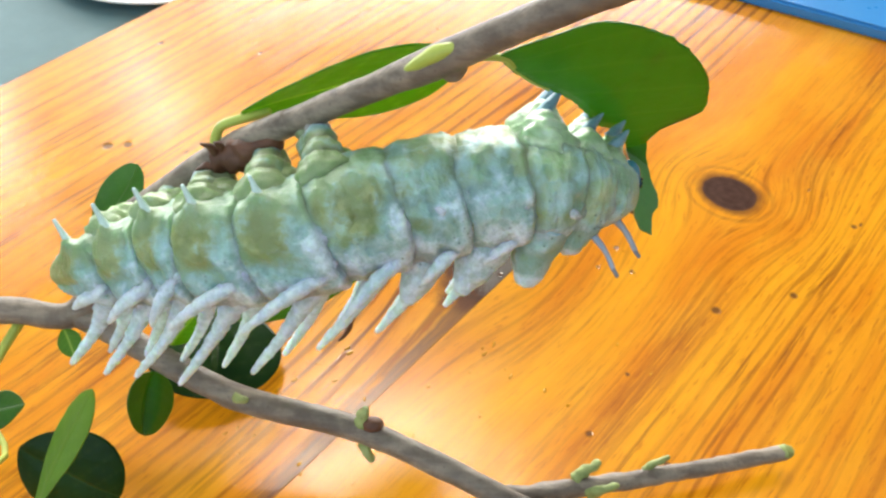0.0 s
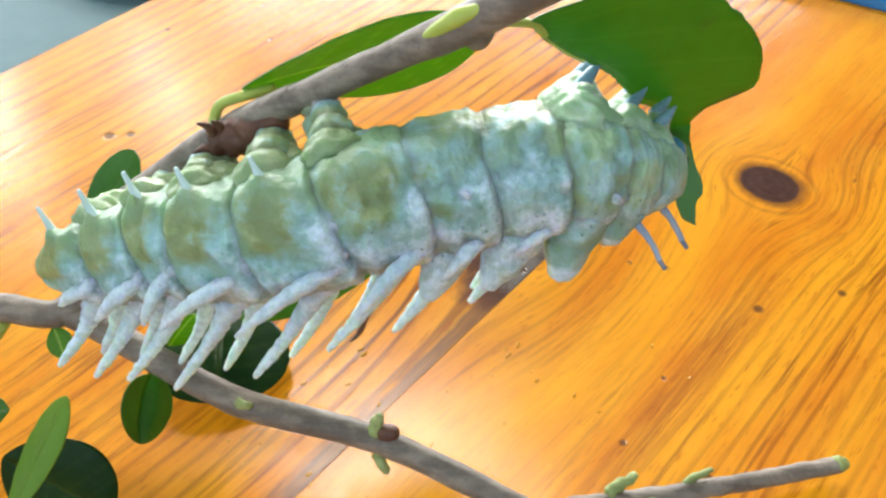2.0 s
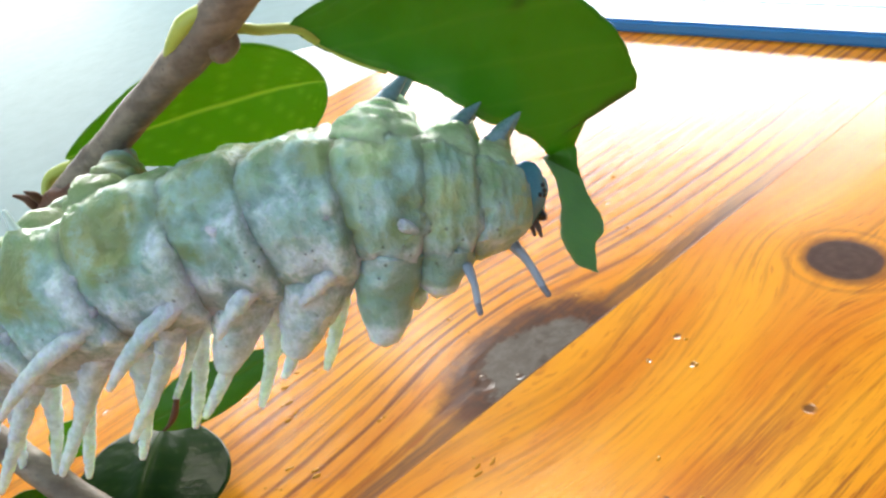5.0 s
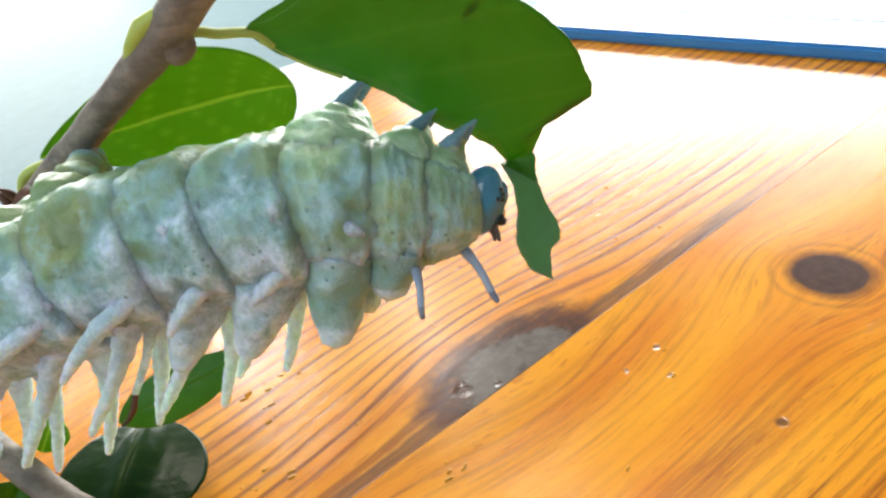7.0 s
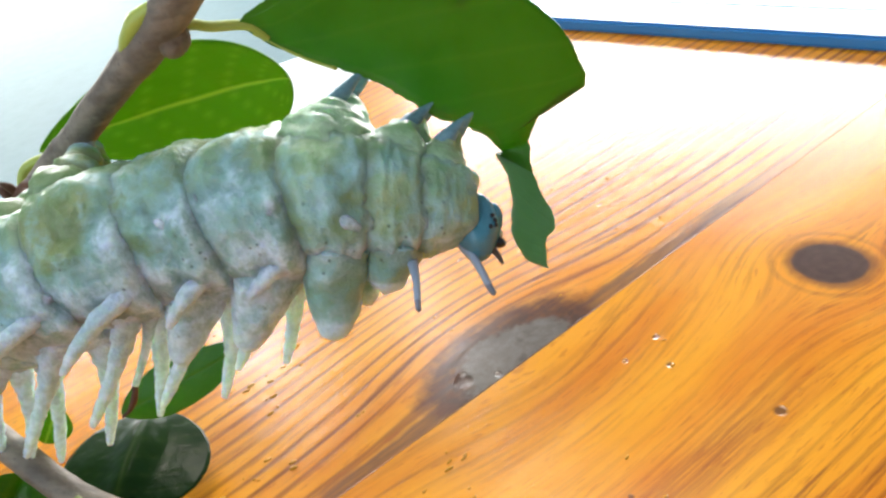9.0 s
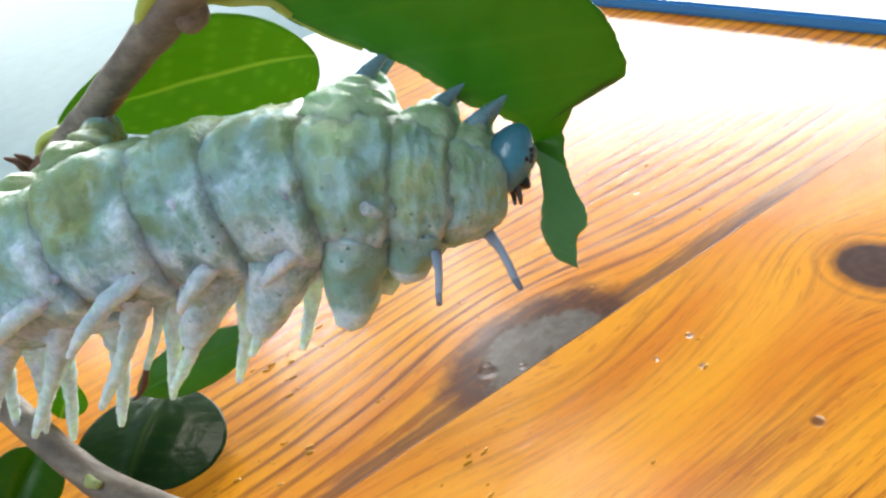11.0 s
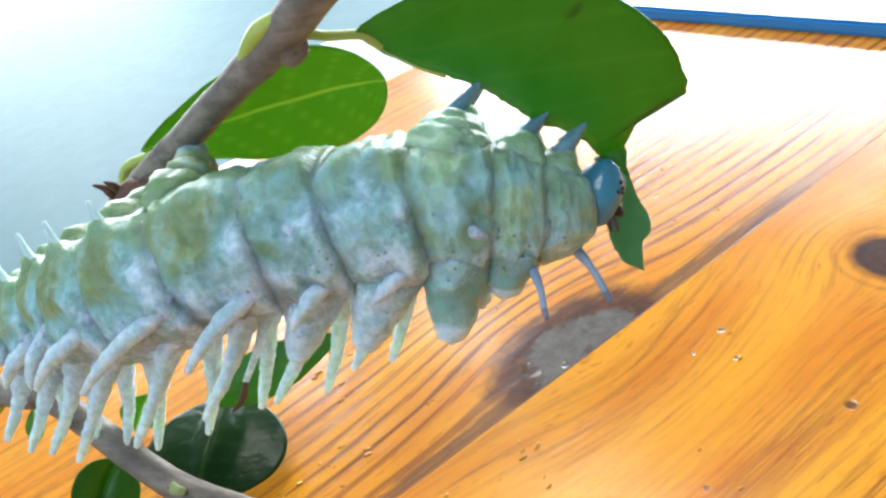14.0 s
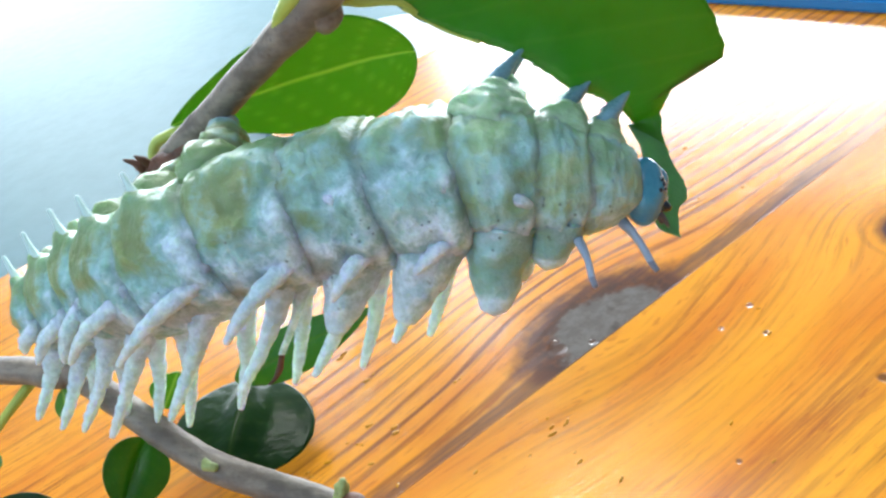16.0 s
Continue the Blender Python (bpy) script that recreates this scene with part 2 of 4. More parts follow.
    col = k.mix(k.math("MULTIPLY", k.step(stain, 0.50, 0.78), 0.14), col, (0.26, 0.07, 0.010))
    holes = None
    for du, dv, r in DENTS:
        p = k.math("ADD", k.math("POWER", k.math("ABSOLUTE", k.math("SUBTRACT", u, du)), 2.0), k.math("POWER", k.math("ABSOLUTE", k.math("SUBTRACT", v, dv)), 2.0))
        h = k.step(k.math("ADD", k.math("SQRT", p), k.math("MULTIPLY", wob, 0.004)), r * 1.15, r * 0.45)
        holes = h if holes is None else k.math("MAXIMUM", holes, h)
    nicks = k.step(k.cells(k.scaled(where, (60, 130, 1)), 1.0), 0.09, 0.02)
    nicks = k.math("MULTIPLY", nicks, k.step(k.noise(where, 22, 2.0), 0.54, 0.60))
    holes = k.math("MAXIMUM", holes, nicks)
    col = k.mix(k.math("MULTIPLY", holes, 0.80), col, (0.07, 0.026, 0.010))
    tree.links.new(col, out.inputs["Base Color"])
    out.inputs["Specular IOR Level"].default_value = 0.5
    smear = k.noise(k.scaled(where, (14, 40, 1)), 1.0, 4.0)
    tree.links.new(k.math("ADD", 0.10, k.math("MULTIPLY", smear, 0.18)), out.inputs["Roughness"])
    swell = k.noise(k.scaled(where, (40, 110, 1)), 1.0, 3.0)
    high = k.math("ADD", k.math("MULTIPLY", late, -0.15), k.math("MULTIPLY", swell, 0.8))
    high = k.math("SUBTRACT", high, k.math("MULTIPLY", holes, 0.9))
    tree.links.new(k.bump(k.math("ADD", high, k.math("MULTIPLY", thin, 0.45)), 0.0003, 0.45), out.inputs["Normal"])
    return m


def bark_material(name, a, b, c):
    """Smooth young bark: streaks along the twig, grey bloom and small corky dots."""
    m, tree, out = material(name)
    k = Net(tree)
    where = k.coords()
    n = k.noise(where, 260, 5.0, 0.65)
    run = k.attr("run")
    x, y, z = k.xyz(where)
    long = k.noise(k.vec(k.math("MULTIPLY", x, 90.0), k.math("MULTIPLY", y, 420.0), k.math("MULTIPLY", z, 420.0)), 1.0, 4.0, 0.6)
    col = k.mix(k.step(k.math("ADD", k.math("MULTIPLY", n, 0.45), k.math("MULTIPLY", long, 0.55)), 0.38, 0.62), a, b)
    col = k.mix(k.math("MULTIPLY", k.step(k.cells(where, 420), 0.16, 0.07), 0.45), col, c)
    big = k.noise(where, 45, 3.0)
    col = k.mix(k.math("MULTIPLY", k.step(big, 0.46, 0.68), 0.55), col, c)
    bands = k.noise(k.vec(k.math("MULTIPLY", run, 1.1), 0.0, 0.0), 1.0, 3.0)
    col = k.mix(k.math("MULTIPLY", k.step(bands, 0.45, 0.65), 0.35), col, a)
    tree.links.new(col, out.inputs["Base Color"])
    tree.links.new(k.math("ADD", 0.45, k.math("MULTIPLY", n, 0.25)), out.inputs["Roughness"])
    tree.links.new(k.bump(k.math("ADD", n, k.math("ADD", long, k.noise(where, 900, 3.0))), 0.0004, 0.45), out.inputs["Normal"])
    return m


def leaf_material(name, a, b, vein, through, gloss=0.40, rib_share=0.75, shine=0.35):
    """A waxy leaf: a gloss side, and light that comes through it."""
    m, tree, out = material(name)
    k = Net(tree)
    where = k.coords()
    col = k.mix(k.step(k.math("ADD", k.math("MULTIPLY", k.noise(where, 38, 3.0), 0.6), k.math("MULTIPLY", k.noise(where, 190, 4.0), 0.4)), 0.36, 0.64), a, b)
    rib = k.attr("rib")
    col = k.mix(k.math("MULTIPLY", rib, rib_share), col, vein)
    side = k.attr("side_vein")
    col = k.mix(k.math("MULTIPLY", side, 0.28), col, vein)
    specks = k.step(k.cells(where, 160), 0.07, 0.03)
    col = k.mix(k.math("MULTIPLY", specks, 0.18), col, vein)
    tree.links.new(col, out.inputs["Base Color"])
    out.inputs["Roughness"].default_value = gloss
    out.inputs["Specular IOR Level"].default_value = shine
    quilt = k.math("ADD", k.math("MULTIPLY", k.noise(where, 110, 3.0), 3.5), k.math("MULTIPLY", side, -0.3))
    tree.links.new(k.bump(k.math("ADD", quilt, k.math("ADD", k.noise(where, 350, 4.0), k.math("MULTIPLY", rib, -1.5))), 0.0003, 0.5), out.inputs["Normal"])
    glow = tree.nodes.new("ShaderNodeBsdfTranslucent")
    glow.inputs[0].default_value = (*through, 1)
    tree.links.new(k.mix(k.math("MULTIPLY", rib, rib_share), (*through, 1), (*vein, 1)), glow.inputs[0])
    both = tree.nodes.new("ShaderNodeMixShader")
    both.inputs[0].default_value = 0.42
    tree.links.new(out.outputs[0], both.inputs[1])
    tree.links.new(glow.outputs[0], both.inputs[2])
    tree.links.new(both.outputs[0], tree.nodes["Material Output"].inputs[0])
    return m


def skin_material():
    """Green skin under a white waxy bloom; 'wax' says how thick the bloom lies, 'moss' how olive the skin is."""
    m, tree, out = material("waxy_green_skin")
    k = Net(tree)
    where = k.coords()
    fine, blot, grit = k.noise(where, 620, 4.0, 0.65), k.noise(where, 190, 4.0, 0.6), k.noise(where, 1700, 2.0, 0.6)
    wide = k.noise(where, 70, 3.0, 0.55)
    wax, moss, fold, spots = k.attr("wax"), k.attr("moss"), k.attr("fold"), k.attr("spots")
    sage = k.mix(k.step(wide, 0.34, 0.66), (0.190, 0.330, 0.180), (0.280, 0.450, 0.320))
    sage = k.mix(k.math("MULTIPLY", k.step(blot, 0.45, 0.62), 0.55), sage, (0.165, 0.265, 0.180))
    olive = k.mix(k.step(blot, 0.36, 0.64), (0.180, 0.232, 0.080), (0.300, 0.360, 0.155))
    lime = k.mix(k.step(blot, 0.38, 0.62), (0.32, 0.50, 0.29), (0.54, 0.74, 0.53))
    col = k.mix(k.step(k.math("ADD", moss, k.math("MULTIPLY", k.math("SUBTRACT", wide, 0.5), 0.9)), 0.0, 1.1), sage, olive)
    col = k.mix(k.step(moss, -0.1, -0.9), col, lime)
    cover = k.math("ADD", wax, k.math("MULTIPLY", k.math("SUBTRACT", wide, 0.5), 0.60))
    cover = k.math("ADD", cover, k.math("MULTIPLY", k.math("SUBTRACT", blot, 0.5), 0.85))
    cover = k.math("ADD", cover, k.math("MULTIPLY", k.math("SUBTRACT", fine, 0.5), 0.70))
    white = k.mix(k.step(fine, 0.35, 0.65), (0.435, 0.575, 0.665), (0.645, 0.795, 0.925))
    film = k.mix(k.step(blot, 0.40, 0.60), (0.205, 0.380, 0.395), (0.315, 0.550, 0.590))
    col = k.mix(k.math("MULTIPLY", k.step(cover, 0.08, 0.55), 0.80), col, film)
    col = k.mix(k.math("MULTIPLY", k.step(cover, 0.47, 1.06), 0.92), col, white)
    dots = k.math("MULTIPLY", k.step(k.cells(where, 640), 0.22, 0.10), k.step(k.noise(where, 200, 2.0), 0.48, 0.56))
    col = k.mix(k.math("MULTIPLY", k.math("MULTIPLY", dots, spots), 0.62), col, (0.04, 0.05, 0.045))
    # Grey-brown tint where fold is set: painted shade of creases and recesses.
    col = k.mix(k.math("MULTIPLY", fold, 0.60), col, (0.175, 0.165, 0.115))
    tree.links.new(col, out.inputs["Base Color"])
    tree.links.new(k.math("ADD", 0.30, k.math("MULTIPLY", k.math("MAXIMUM", wax, 0.0), 0.35)), out.inputs["Roughness"])
    out.inputs["Subsurface Weight"].default_value = 0.75
    out.inputs["Subsurface Radius"].default_value = (0.75, 1.0, 0.60)
    out.inputs["Subsurface Scale"].default_value = 0.0045
    high = k.math("ADD", k.math("MULTIPLY", fine, 0.9), k.math("MULTIPLY", blot, 2.2))
    tree.links.new(k.bump(k.math("ADD", high, k.math("MULTIPLY", k.math("MULTIPLY", grit, wax), 0.6)), 0.0010, 0.45), out.inputs["Normal"])
    return m


def plain_material(name, a, b, rough, scale=40.0, relief=0.0003, metal=0.0):
    m, tree, out = material(name)
    k = Net(tree)
    where = k.coords()
    n = k.noise(where, scale, 5.0, 0.6)
    tree.links.new(k.mix(n, a, b), out.inputs["Base Color"])
    tree.links.new(k.math("ADD", rough - 0.06, k.math("MULTIPLY", k.noise(where, scale * 2.7, 3.0), 0.12)), out.inputs["Roughness"])
    tree.links.new(k.bump(n, relief, 0.4), out.inputs["Normal"])
    out.inputs["Metallic"].default_value = metal
    return m


WOOD = wood_material()
BARK = bark_material("grey_brown_bark", (0.132, 0.102, 0.078), (0.280, 0.230, 0.180), (0.076, 0.056, 0.044))
BARK_RED = bark_material("red_brown_bark", (0.075, 0.026, 0.014), (0.15, 0.060, 0.030), (0.035, 0.013, 0.008))
GREEN_STUB = plain_material("cut_green_stub", (0.32, 0.42, 0.06), (0.50, 0.57, 0.12), 0.45, 300)
STUB_DULL = bark_material("dry_green_stub", (0.20, 0.25, 0.075), (0.34, 0.39, 0.14), (0.13, 0.12, 0.05))
LEAF = leaf_material("waxy_leaf", (0.024, 0.098, 0.010), (0.056, 0.175, 0.024), (0.14, 0.27, 0.04), (0.13, 0.38, 0.012), gloss=0.36, rib_share=0.4, shine=0.5)
LEAF_UNDER = leaf_material("leaf_underside", (0.100, 0.215, 0.115), (0.145, 0.280, 0.160), (0.20, 0.32, 0.12), (0.13, 0.38, 0.03), gloss=0.45, rib_share=0.5, shine=0.5)
# Brighter than LEAF: the oval leaf's backlight is partly painted into these colours.
LEAF_LIGHT = leaf_material("bright_leaf", (0.05, 0.13, 0.015), (0.08, 0.18, 0.022), (0.50, 0.66, 0.11), (0.22, 0.53, 0.02))
# Darker leaf colours that paint in the body's shade on the low broad leaf.
LEAF_DARK = leaf_material("dark_leaf", (0.008, 0.038, 0.008), (0.018, 0.060, 0.011), (0.08, 0.15, 0.03), (0.04, 0.12, 0.008), gloss=0.28, rib_share=0.4, shine=0.18)
LEAF_FRESH = leaf_material("fresh_leaf", (0.125, 0.230, 0.020), (0.180, 0.300, 0.035), (0.30, 0.42, 0.08), (0.25, 0.50, 0.02), rib_share=0.3)
SCAR = plain_material("yellow_brown_scar", (0.22, 0.24, 0.03), (0.40, 0.38, 0.06), 0.5, 500)
SKIN = skin_material()
CLAW = plain_material("blue_black_claw", (0.090, 0.210, 0.280), (0.26, 0.47, 0.57), 0.28, 500)
HEAD = plain_material("blue_green_head", (0.015, 0.100, 0.170), (0.10, 0.36, 0.50), 0.14, 300, 0.0006)
LIP = plain_material("cream_lip", (0.42, 0.46, 0.36), (0.62, 0.62, 0.50), 0.35, 400)
EYE = plain_material("black_eye", (0.008, 0.010, 0.014), (0.02, 0.03, 0.04), 0.08, 300)
SPINE = plain_material("pale_blue_spine", (0.46, 0.68, 0.68), (0.64, 0.80, 0.78), 0.45, 400)
FILAMENT = plain_material("blue_grey_filament", (0.22, 0.28, 0.40), (0.40, 0.48, 0.60), 0.5, 400)
FILAMENT_TIP = plain_material("dark_grey_filament_tip", (0.10, 0.12, 0.17), (0.19, 0.22, 0.30), 0.5, 400)
TIP = plain_material("brown_tip", (0.05, 0.035, 0.03), (0.10, 0.07, 0.06), 0.4, 400)
PAD = plain_material("grey_proleg_pad", (0.20, 0.20, 0.185), (0.44, 0.44, 0.42), 0.6, 900)
BLUE = plain_material("blue_plastic", (0.014, 0.19, 0.50), (0.026, 0.25, 0.58), 0.30, 30)
BLUE.node_tree.nodes["Principled BSDF"].inputs["Specular IOR Level"].default_value = 0.5
WHITE = plain_material("white_laminate", (0.78, 0.80, 0.82), (0.84, 0.85, 0.86), 0.35, 8)
GREY_TOP = plain_material("grey_green_laminate", (0.078, 0.152, 0.170), (0.115, 0.207, 0.226), 0.62, 60)
GREY_TOP.node_tree.nodes["Principled BSDF"].inputs["Specular IOR Level"].default_value = 0.28
CHINA = plain_material("white_china", (0.80, 0.82, 0.84), (0.85, 0.86, 0.87), 0.15, 10)
WALL = plain_material("pale_blue_wall_paint", (0.19, 0.235, 0.28), (0.23, 0.275, 0.32), 0.7, 6, 0.001)
CEILING = plain_material("pale_ceiling_paint", (0.36, 0.38, 0.40), (0.42, 0.44, 0.46), 0.8, 5, 0.001)
FLOOR = plain_material("grey_floor", (0.22, 0.22, 0.21), (0.30, 0.30, 0.28), 0.5, 8, 0.001)
VARNISH = plain_material("amber_varnish", (0.62, 0.27, 0.012), (0.72, 0.34, 0.02), 0.10, 200)

# ---- mesh tools; plant and animal are written in centimetres ----
CM = 0.01


def part(name, bm, mat, parent=None, label="", smooth=True, attrs=None):
    """Links a bmesh, given in world centimetres, as one mesh object under its thing or part."""
    base, up = Vector(), parent
    while up:
        base, up = base + up.location, up.parent
    mesh = bpy.data.meshes.new(name)
    for vert in bm.verts:
        vert.co = vert.co * CM - base
    bm.normal_update()
    bm.to_mesh(mesh)
    bm.free()
    for key, values in (attrs or {}).items():
        layer = mesh.attributes.new(key, "FLOAT", "POINT")
        layer.data.foreach_set("value", values)
    if smooth:
        mesh.shade_smooth()
    mesh.materials.append(mat)
    ob = new(name, mesh)
    if parent:
        ob.parent = parent
    if label:
        ob["label"] = label
    return ob


def thing(name, at_cm, label, category, group="", kind=""):
    ob = new(name)
    ob.empty_display_size = 0.01
    ob.matrix_world = Matrix.Translation(Vector(at_cm) * CM)
    ob.location = Vector(at_cm) * CM
    bpy.context.view_layer.update()
    return tagged(ob, label, category, group, kind)


def glide(points, s):
    """Catmull-Rom through vectors; s from 0 to len - 1."""
    n = len(points) - 1
    i = min(max(int(math.floor(s)), 0), n - 1)
    f = s - i
    p0, p1, p2, p3 = points[max(i - 1, 0)], points[i], points[i + 1], points[min(i + 2, n)]
    return 0.5 * ((2 * p1) + (p2 - p0) * f + (2 * p0 - 5 * p1 + 4 * p2 - p3) * f * f + (3 * p1 - p0 - 3 * p2 + p3) * f**3)


def tube(bm, points, radii, rings=16, sides=12, rough=0.0, freq=3.0, closed=True, seed=0.0, marks=None):
    """A tapered, slightly uneven tube along a smooth line; rounded at both ends."""
    points = [Vector(p) for p in points]
    n = len(points) - 1
    line = [glide(points, n * i / rings) for i in range(rings + 1)]
    rad = [float(np.interp(n * i / rings, range(n + 1), radii)) for i in range(rings + 1)]
    side = None
    loops = []
    for i, p in enumerate(line):
        t = (line[min(i + 1, rings)] - line[max(i - 1, 0)]).normalized()
        if side is None:
            side = t.orthogonal().normalized()
        side = (side - t * side.dot(t)).normalized()
        up = t.cross(side)
        loop = []
        for j in range(sides):
            a = 2 * math.pi * j / sides
            w = side * math.cos(a) + up * math.sin(a)
            r = rad[i]
            if rough:
                r *= 1 + rough * noise.noise((p + w * rad[i]) * freq + Vector((seed, 0, 0)))
            loop.append(bm.verts.new(p + w * r))
            if marks is not None:
                marks.append(sum((line[m + 1] - line[m]).length for m in range(i)))
        loops.append(loop)
    for a, b in zip(loops, loops[1:]):
        for j in range(sides):
            bm.faces.new((a[j], a[(j + 1) % sides], b[(j + 1) % sides], b[j]))
    if closed:
        for loop, p, q, flip in ((loops[0], line[0], line[1], True), (loops[-1], line[-1], line[-2], False)):
            r = rad[0] if flip else rad[-1]
            mid = bm.verts.new(p + (p - q).normalized() * r * 0.6)
            if marks is not None:
                marks.append(0.0)
            for j in range(sides):
                pair = (loop[j], loop[(j + 1) % sides])
                bm.faces.new((*(reversed(pair) if flip else pair), mid))
    return loops


def blob(bm, centre, radii, turn=None, rough=0.0, freq=3.0, sub=3):
    """An uneven egg."""
    made = bmesh.ops.create_icosphere(bm, subdivisions=sub, radius=1.0)["verts"]
    for vert in made:
        p = Vector((vert.co.x * radii[0], vert.co.y * radii[1], vert.co.z * radii[2]))
        if turn:
            p = turn @ p
        vert.co = Vector(centre) + p * (1 + rough * noise.noise((Vector(centre) + p) * freq))
    return made


def block(bm, lo, hi, turn=None, about=(0, 0, 0), bevel=0.0, steps=2):
    made = bmesh.ops.create_cube(bm, size=1.0)["verts"]
    for vert in made:
        p = Vector([lo[i] + (vert.co[i] + 0.5) * (hi[i] - lo[i]) for i in range(3)])
        vert.co = (turn @ p if turn else p) + Vector(about)
    if bevel:
        edges = list({e for vert in made for e in vert.link_edges})
        bmesh.ops.bevel(bm, geom=edges, offset=bevel, segments=steps, affect="EDGES")


# ---- the table: long boards under varnish ----
GRAIN = Vector((0.61, 0.79, 0)).normalized()
ANGLE = math.atan2(GRAIN.y, GRAIN.x)
TURN = Matrix.Rotation(ANGLE, 3, "Z")


def build_table():
    table = new("table")
    table.rotation_euler = (0, 0, ANGLE)
    table.location = (0, 0, 0)
    bpy.context.view_layer.update()
    tagged(table, "varnished orange pine table with knotty boards", "table")
    lines = [0.2955, 0.0945, -0.1065, -0.3075, -0.5085]
    for hi, lo in zip(lines, lines[1:]):
        bm = bmesh.new()
        block(bm, (-0.75, lo + 0.00002, -0.028), (0.62, hi - 0.00002, 0.0))
        bmesh.ops.bevel(bm, geom=[e for e in bm.edges if abs(e.verts[0].co.y - e.verts[1].co.y) < 1e-6 and e.verts[0].co.z > -0.01 and e.verts[1].co.z > -0.01], offset=0.0001, segments=2, affect="EDGES")
        if hi > 0.29:
            rim = [e for e in bm.edges if min(e.verts[0].co.y, e.verts[1].co.y) > hi - 0.002 and min(e.verts[0].co.z, e.verts[1].co.z) > -0.001 and abs(e.verts[0].co.y - e.verts[1].co.y) < 1e-7]
            bmesh.ops.bevel(bm, geom=rim[-1:], offset=0.004, segments=5, affect="EDGES")
        mesh = bpy.data.meshes.new("board")
        bm.to_mesh(mesh)
        bm.free()
        mesh.materials.append(WOOD)
        ob = new("board", mesh)
        ob.parent = table
    # Raised bumps added to make glints, in place of nicks in the varnish.
    bm = bmesh.new()
    rng = random.Random(5)
    spots = [(9.76, 11.21, 0.10), (9.45, 11.75, 0.05), (11.79, 11.25, 0.05), (10.43, 13.23, 0.06), (9.88, 14.82, 0.08), (10.33, 14.6, 0.13), (10.77, 14.3, 0.10), (10.81, 14.6, 0.05), (11.95, 15.0, 0.12), (12.18, 8.34, 0.09), (12.54, 8.23, 0.07), (17.34, 6.59, 0.08), (10.39, 7.03, 0.06), (12.0, 7.43, 0.05), (12.12, 5.48, 0.06), (6.9, 13.05, 0.06), (8.09, 11.56, 0.10), (7.58, 11.67, 0.06), (14.4, 4.3, 0.07), (17.9, 7.3, 0.06), (10.53, 13.69, 0.10), (10.14, 14.5, 0.11), (10.18, 13.16, 0.10), (11.64, 11.26, 0.07), (9.69, 11.05, 0.11), (11.28, 14.52, 0.09), (11.66, 14.18, 0.07), (9.36, 11.77, 0.08), (12.03, 8.18, 0.12), (12.45, 8.17, 0.09), (11.9, 7.17, 0.09), (10.24, 8.66, 0.07), (12.13, 6.21, 0.09), (14.68, 5.53, 0.07), (17.87, 7.61, 0.05), (16.8, 7.54, 0.05), (12.3, 8.61, 0.05), (11.31, 8.1, 0.06)]
    spots += [(rng.uniform(5.0, 9.0), rng.uniform(7.0, 12.0), rng.uniform(0.03, 0.09)) for _ in range(26)] + [(rng.uniform(9, 24), rng.uniform(10.5, 20), rng.uniform(0.03, 0.07)) for _ in range(30)]
    for u, v, r in spots:
        flat = Matrix.Rotation(rng.uniform(-0.5, 0.5), 3, "Z")
        blob(bm, (u * CM, v * CM, 0.0), (r * CM, r * CM * rng.uniform(0.3, 0.6), r * CM * 0.42), flat, 0.25, 900.0, 2)
    mesh = bpy.data.meshes.new("varnish_glint_bump")
    bm.to_mesh(mesh)
    bm.free()
    mesh.shade_smooth()
    mesh.materials.append(VARNISH)
    ob = new("varnish_glint_bump", mesh)
    ob.parent = table
    tagged(ob, "small raised varnish bumps added to catch glints", kind="stuff")
    for x in (-0.68, 0.55):
        for y in (-0.44, 0.23):
            bm = bmesh.new()
            block(bm, (x - 0.03, y - 0.03, -0.75), (x + 0.03, y + 0.03, -0.028), bevel=0.004)
            mesh = bpy.data.meshes.new("leg")
            bm.to_mesh(mesh)
            bm.free()
            mesh.materials.append(WOOD)
            ob = new("leg", mesh)
            ob.parent = table
    return table


build_table()


